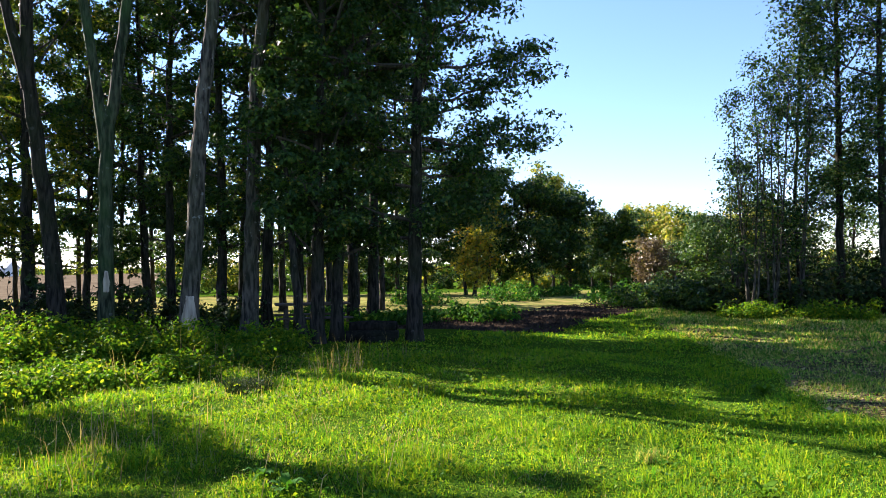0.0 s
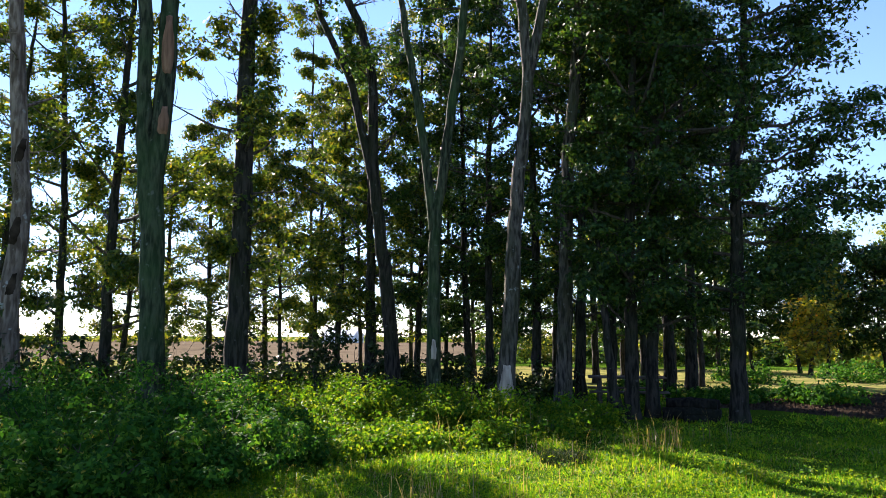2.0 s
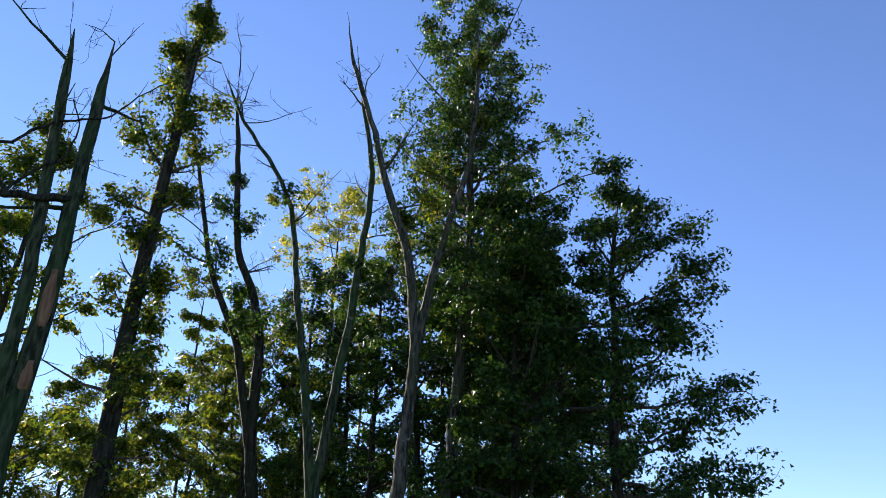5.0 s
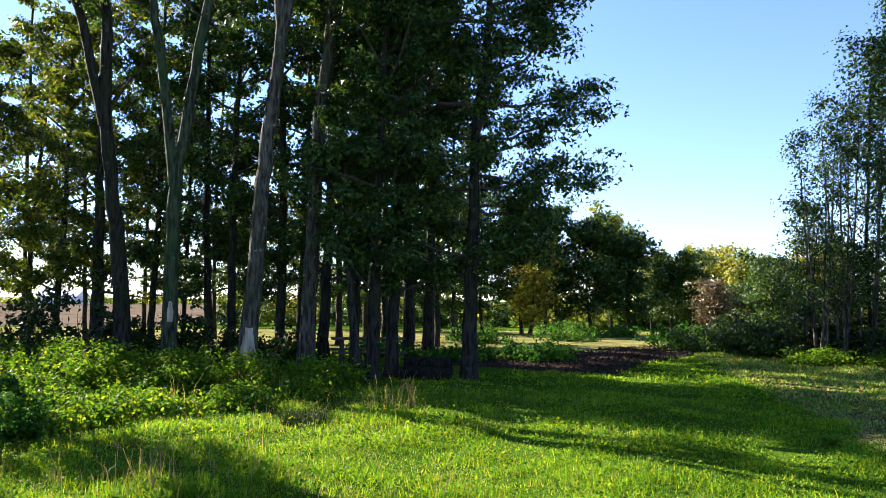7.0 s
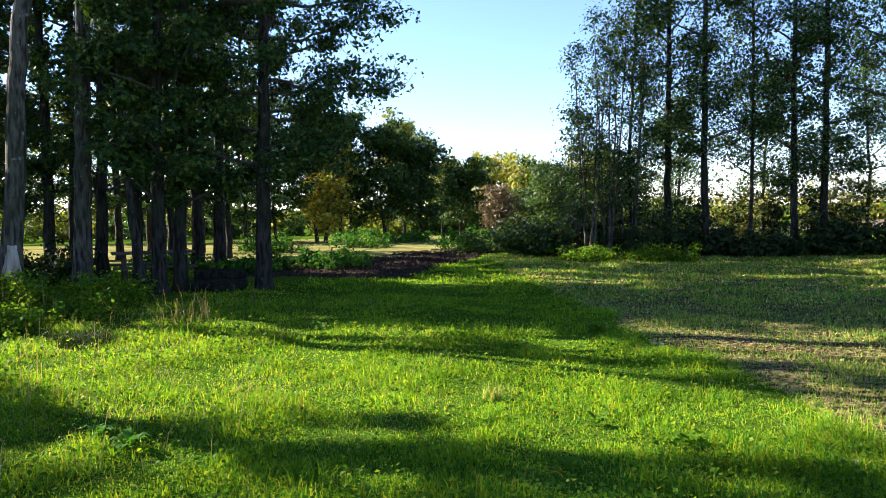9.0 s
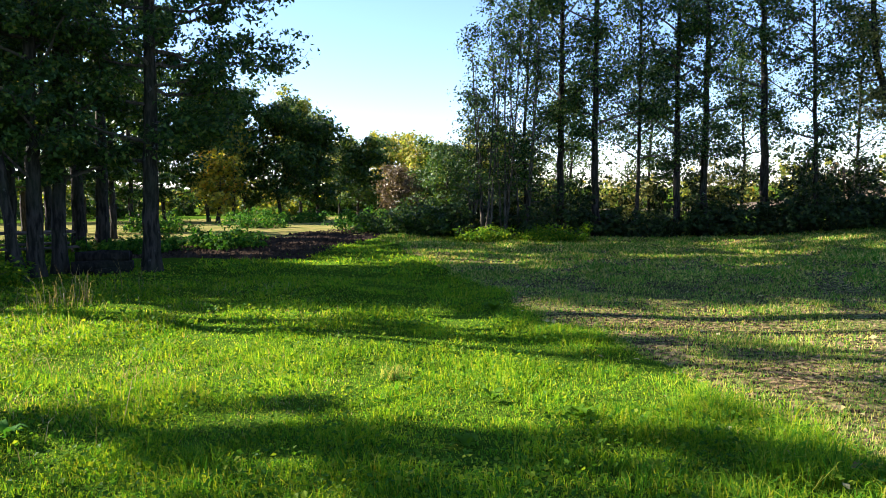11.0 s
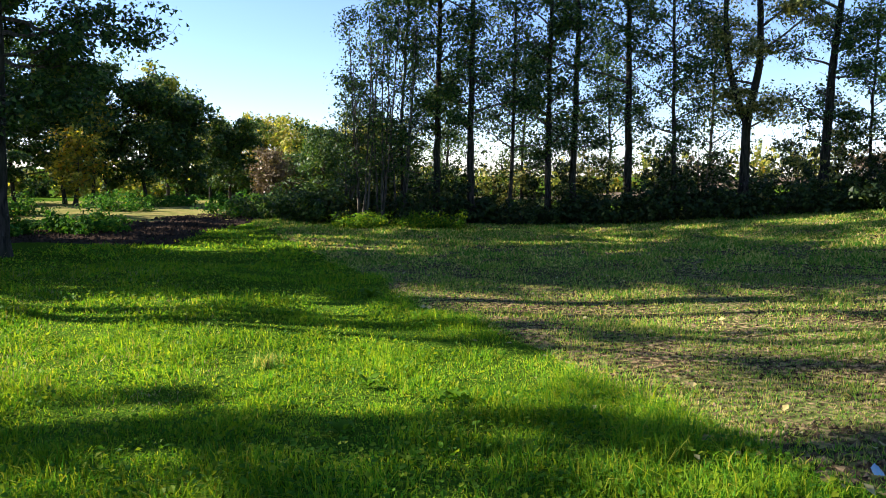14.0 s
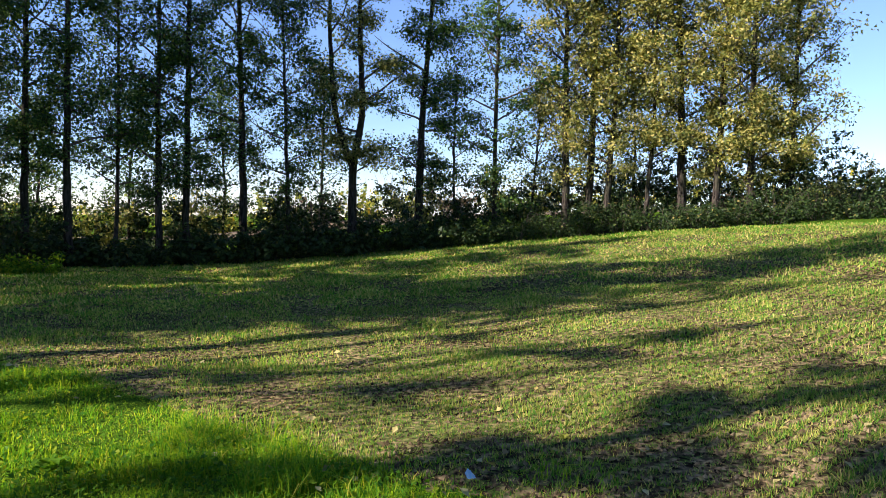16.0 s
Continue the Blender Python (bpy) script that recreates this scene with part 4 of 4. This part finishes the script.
# ---- grass and field ----
def blades(geo, x, y, height, width, lean=0.55, rough=0.6, lift=-0.01, simple=False):
    n = len(x)
    z = ground_z(x, y) + lift
    a = rng.uniform(0, 2 * math.pi, n)
    f = np.sin(2.1 * x + 1.3 * np.sin(1.7 * y)) * np.sin(1.9 * y + 1.1 * np.sin(2.3 * x)) + 0.7 * np.sin(6.3 * x + 2 * np.sin(3 * y)) * np.sin(5.7 * y + 1)
    h = height * rng.uniform(0.45, 1.25, n) * np.clip(0.85 + rough * f, 0.4, 2.0)
    w = width * rng.uniform(0.7, 1.3, n)
    b = rng.uniform(0, 2 * math.pi, n)
    tilt = np.abs(rng.normal(0, lean, n)) + 0.08
    base = np.stack([x, y, z], -1)
    side = np.stack([np.cos(a), np.sin(a), np.zeros(n)], -1) * (w * 0.5)[:, None]
    out = np.stack([np.cos(b), np.sin(b), np.zeros(n)], -1)
    mid = base + out * (h * tilt * 0.3)[:, None] + np.array([0, 0, 1.0]) * (h * 0.6)[:, None]
    tip = base + out * (h * tilt)[:, None] + np.array([0, 0, 1.0]) * (h * np.clip(1 - 0.35 * tilt, 0.4, 1))[:, None]
    if simple:
        geo.add(np.stack([base - side, base + side, tip], 1).reshape(-1, 3), None, np.arange(3 * n).reshape(-1, 3))
        return
    v = np.stack([base - side, base + side, mid + side * 0.75, mid - side * 0.75, tip], 1).reshape(-1, 3)
    i = np.arange(n) * 5
    geo.add(v, np.stack([i, i + 1, i + 2, i + 3], -1), np.stack([i + 3, i + 2, i + 4], -1))


def scatter(n, d0, d1, yaw0, yaw1, power=1.0):
    u = rng.uniform(0, 1, n)
    d = d0 + (d1 - d0) * u ** power
    a = np.radians(rng.uniform(yaw0, yaw1, n))
    return -np.sin(a) * d, np.cos(a) * d


def tufted(x, y, amount):
    """Thins points so that they stand in uneven tufts."""
    f = np.sin(2.1 * x + 1.3 * np.sin(1.7 * y)) * np.sin(1.9 * y + 1.1 * np.sin(2.3 * x)) + 0.6 * np.sin(5.3 * x + 2) * np.sin(4.7 * y + 1)
    return rng.uniform(0, 1, len(x)) < 0.62 + amount * f


def meadow(x, y, margin=0.0):
    return x < field_edge(y) + margin


g = Geo()
for n, d0, d1, h, w, lean in [(95000, 2.3, 5.2, 0.095, 0.0085, 0.8), (270000, 4.6, 9.0, 0.09, 0.012, 0.9), (190000, 8.6, 14.0, 0.09, 0.019, 1.0), (150000, 13.5, 26.0, 0.085, 0.038, 1.2)]:
    x, y = scatter(n, d0, d1, -78 if d0 < 5 else -50, 62)
    k = meadow(x, y, 0.2) & tufted(x, y, 0.22) & ~in_patch(x, y)
    blades(g, x[k], y[k], h, w, lean, 0.7, simple=d0 > 4)
for cx, cy, n in [(3.4, 2.4, 500), (3.1, 3.2, 450), (3.5, 4.1, 400), (3.3, 5.4, 350), (2.6, 2.6, 350), (3.6, 6.8, 300), (3.7, 8.2, 260), (2.3, 3.9, 250), (3.9, 1.9, 350)]:
    blades(g, cx + rng.normal(0, 0.22, n), cy + rng.normal(0, 0.25, n), 0.145, 0.008, 0.9)
tagged(part("grass", g, GRASS), "lush uneven bright green meadow grass", "grass", kind="stuff")
g = Geo()
x, y = scatter(40000, 2.3, 9.0, -75, 60)
k = meadow(x, y, 0.15) & tufted(x, y, 0.7)
x, y = x[k], y[k]
leaves(g, np.stack([x, y, ground_z(x, y) + rng.uniform(0.02, 0.11, len(x))], -1), 0.036, 1.2, 0.85)
x, y = scatter(16000, 8.0, 15.0, -25, 60)
k = meadow(x, y, 0) & tufted(x, y, 0.7)
x, y = x[k], y[k]
leaves(g, np.stack([x, y, ground_z(x, y) + rng.uniform(0.04, 0.14, len(x))], -1), 0.045, 1.2, 0.8)
tagged(part("clover", g, LEAF_NETTLE), "broad-leaved clover and herbs among the grass", "weeds", kind="stuff")
g = Geo()
for cx, cy, n, h in [(-1.6, 11.6, 60, 0.5), (-3.0, 11.0, 20, 0.4), (-3.0, 6.6, 45, 0.36), (-3.4, 7.6, 20, 0.36), (-4.6, 10.4, 20, 0.45), (-1.0, 13.0, 20, 0.45), (-3.9, 12.2, 20, 0.5)]:
    blades(g, cx + rng.normal(0, 0.28, n), cy + rng.normal(0, 0.28, n), h, 0.008, 0.35)
x, y = scatter(20000, 5, 14, -12, 42)
k = tufted(x + 4, y, 0.9) & meadow(x, y, -1.0)
blades(g, x[k], y[k], 0.10, 0.009, 1.0, simple=True)
x, y = scatter(450, 5, 14, 3, 36)
blades(g, x, y, 0.34, 0.006, 0.6)
tagged(part("dry_grass", g, STRAW), "dry straw-coloured grass stalks standing in the meadow", "dry grass", kind="stuff")
g = Geo()
for n, d0, d1, h, w, y0, y1 in [(150000, 2.8, 8.0, 0.065, 0.0095, -95, -14), (150000, 7.5, 14.0, 0.07, 0.018, -95, -14), (130000, 13.0, 26.5, 0.095, 0.055, -60, -14), (60000, 13.0, 26.5, 0.09, 0.042, -95, -60)]:
    x, y = scatter(n, d0, d1, y0, y1, 0.8)
    s = np.round((x * 0.35 + y) / 0.16) * 0.16
    y = s - x * 0.35 + rng.normal(0, 0.025, n)
    k = ~meadow(x, y, 0.05) & tufted(x, y, 0.2)
    blades(g, x[k], y[k], h, w, 0.6 if d0 < 12 else 1.1, 0.35, 0.015, True)
tagged(part("young_wheat", g, WHEAT), "sparse rows of young green wheat in brown soil", "crop", kind="stuff")


def clods(name, label, x, y, size, mat):
    geo = Geo()
    n = len(x)
    c = np.stack([x, y, ground_z(x, y) + 0.02], -1)
    s = size * rng.uniform(0.4, 1.5, (n, 1, 1))
    octa = np.array([[1, 0, -0.4], [0, 1, -0.4], [-1, 0, -0.4], [0, -1, -0.4], [0, 0, 0.7]])
    v = c[:, None, :] + octa[None] * s * rng.uniform(0.6, 1.3, (n, 5, 3))
    f = np.array([[0, 1, 4], [1, 2, 4], [2, 3, 4], [3, 0, 4]])
    geo.add(v.reshape(-1, 3), None, (np.arange(n)[:, None, None] * 5 + f[None]).reshape(-1, 3))
    return tagged(part(name, geo, mat), label, "soil", kind="stuff")


x, y = scatter(42000, 2.8, 17.0, -95, -20, 1.2)
k = ~meadow(x, y, 0.2)
clods("soil_clods", "small crumbled brown clods of the sown field", x[k], y[k], 0.026, CLOD_SOIL)
u, v = rng.uniform(0, 1, 5000), rng.uniform(0, 1, 5000)
x, y = patch_shape(u, v)
clods("ploughed_clods", "heavy dark clods of the ploughed patch", x, y, 0.07, DARK_SOIL)
g = Geo()
x, y = scatter(600, 3.2, 12.0, -95, -25, 1.2)
k = ~meadow(x, y, -0.3)
leaves(g, np.stack([x[k], y[k], ground_z(x[k], y[k]) + 0.05], -1), 0.06, 2.0, 0.8)
tagged(part("fallen_leaves", g, FALLEN), "pale yellow fallen leaves lying on the field", "leaves", kind="stuff")


# ---- single plants in the grass ----
def tussock(x, y, radius, height, count, mat, label):
    geo = Geo()
    a, q = rng.uniform(0, 6.28, count), radius * np.sqrt(rng.uniform(0, 1, count))
    px, py = x + q * np.cos(a), y + q * np.sin(a)
    blades(geo, px, py, height, 0.007, 0.95, 0.0)
    return tagged(part("grass_tussock", geo, mat), label, "grass tussock", "grass tussocks")


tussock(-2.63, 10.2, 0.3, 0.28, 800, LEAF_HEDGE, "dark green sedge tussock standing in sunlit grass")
tussock(1.7, 6.2, 0.14, 0.16, 260, WHEAT, "pale dry tuft of bleached grass in the meadow")
tussock(-2.6, 6.4, 0.2, 0.22, 420, GRASS, "tall green grass tuft in the meadow")
tussock(3.45, 4.3, 0.26, 0.24, 700, GRASS, "tall green grass tuft at the field's edge")
tussock(3.1, 3.1, 0.24, 0.24, 700, GRASS, "tall green grass tuft at the field's edge")


def rosette(x, y, span, count, mat, label):
    """Broad leaves spreading from one root, each folded along its midrib."""
    root = empty("broadleaf_weed", label, "weed", "broadleaf weeds", on_ground(x, y, -0.01))
    for i in range(count):
        geo = Geo()
        a = 2.4 * i + rng.uniform(-0.3, 0.3)
        ln, w = span * rng.uniform(0.6, 1.0), span * rng.uniform(0.16, 0.26)
        out, side = np.array([math.cos(a), math.sin(a), 0]), np.array([-math.sin(a), math.cos(a), 0])
        rise = rng.uniform(0.3, 0.8)
        mid = [out * ln * u + np.array([0, 0, ln * rise * math.sin(2.2 * u)]) for u in (0.05, 0.35, 0.7, 1.0)]
        width = (0.15 * w, w, 0.8 * w, 0.05 * w)
        v = [p + side * k * q + np.array([0, 0, 0.25 * q * abs(k)]) for p, q in zip(mid, width) for k in (-1, 0, 1)]
        f = [(3 * r + c, 3 * r + c + 1, 3 * r + c + 4, 3 * r + c + 3) for r in range(3) for c in (0, 1)]
        geo.add(v, f)
        part("leaf", geo, mat, root, smooth=True)
    return root


for x, y, span, count, mat, label in [(-1.14, 5.46, 0.17, 14, LEAF_BUSH, "dark green dock plant in the grass"), (-1.4, 5.75, 0.14, 12, LEAF_BUSH, "dark green dock plant in the grass"),
                                      (2.6, 4.6, 0.15, 13, LEAF_NETTLE, "broad-leaved green weed in the grass"), (2.2, 5.2, 0.13, 12, LEAF_NETTLE, "broad-leaved green weed in the grass"),
                                      (1.6, 4.2, 0.12, 12, LEAF_NETTLE, "broad-leaved green weed in the grass"), (3.9, 9.2, 0.2, 16, LEAF_NETTLE, "broad-leaved green weed at the field's edge"),
                                      (4.8, 2.07, 0.07, 12, LEAF_MIXED, "small yellow-green weed on the sown field"), (6.34, 0.39, 0.07, 12, LEAF_MIXED, "small yellow-green weed on the sown field")]:
    rosette(x, y, span, count, mat, label)
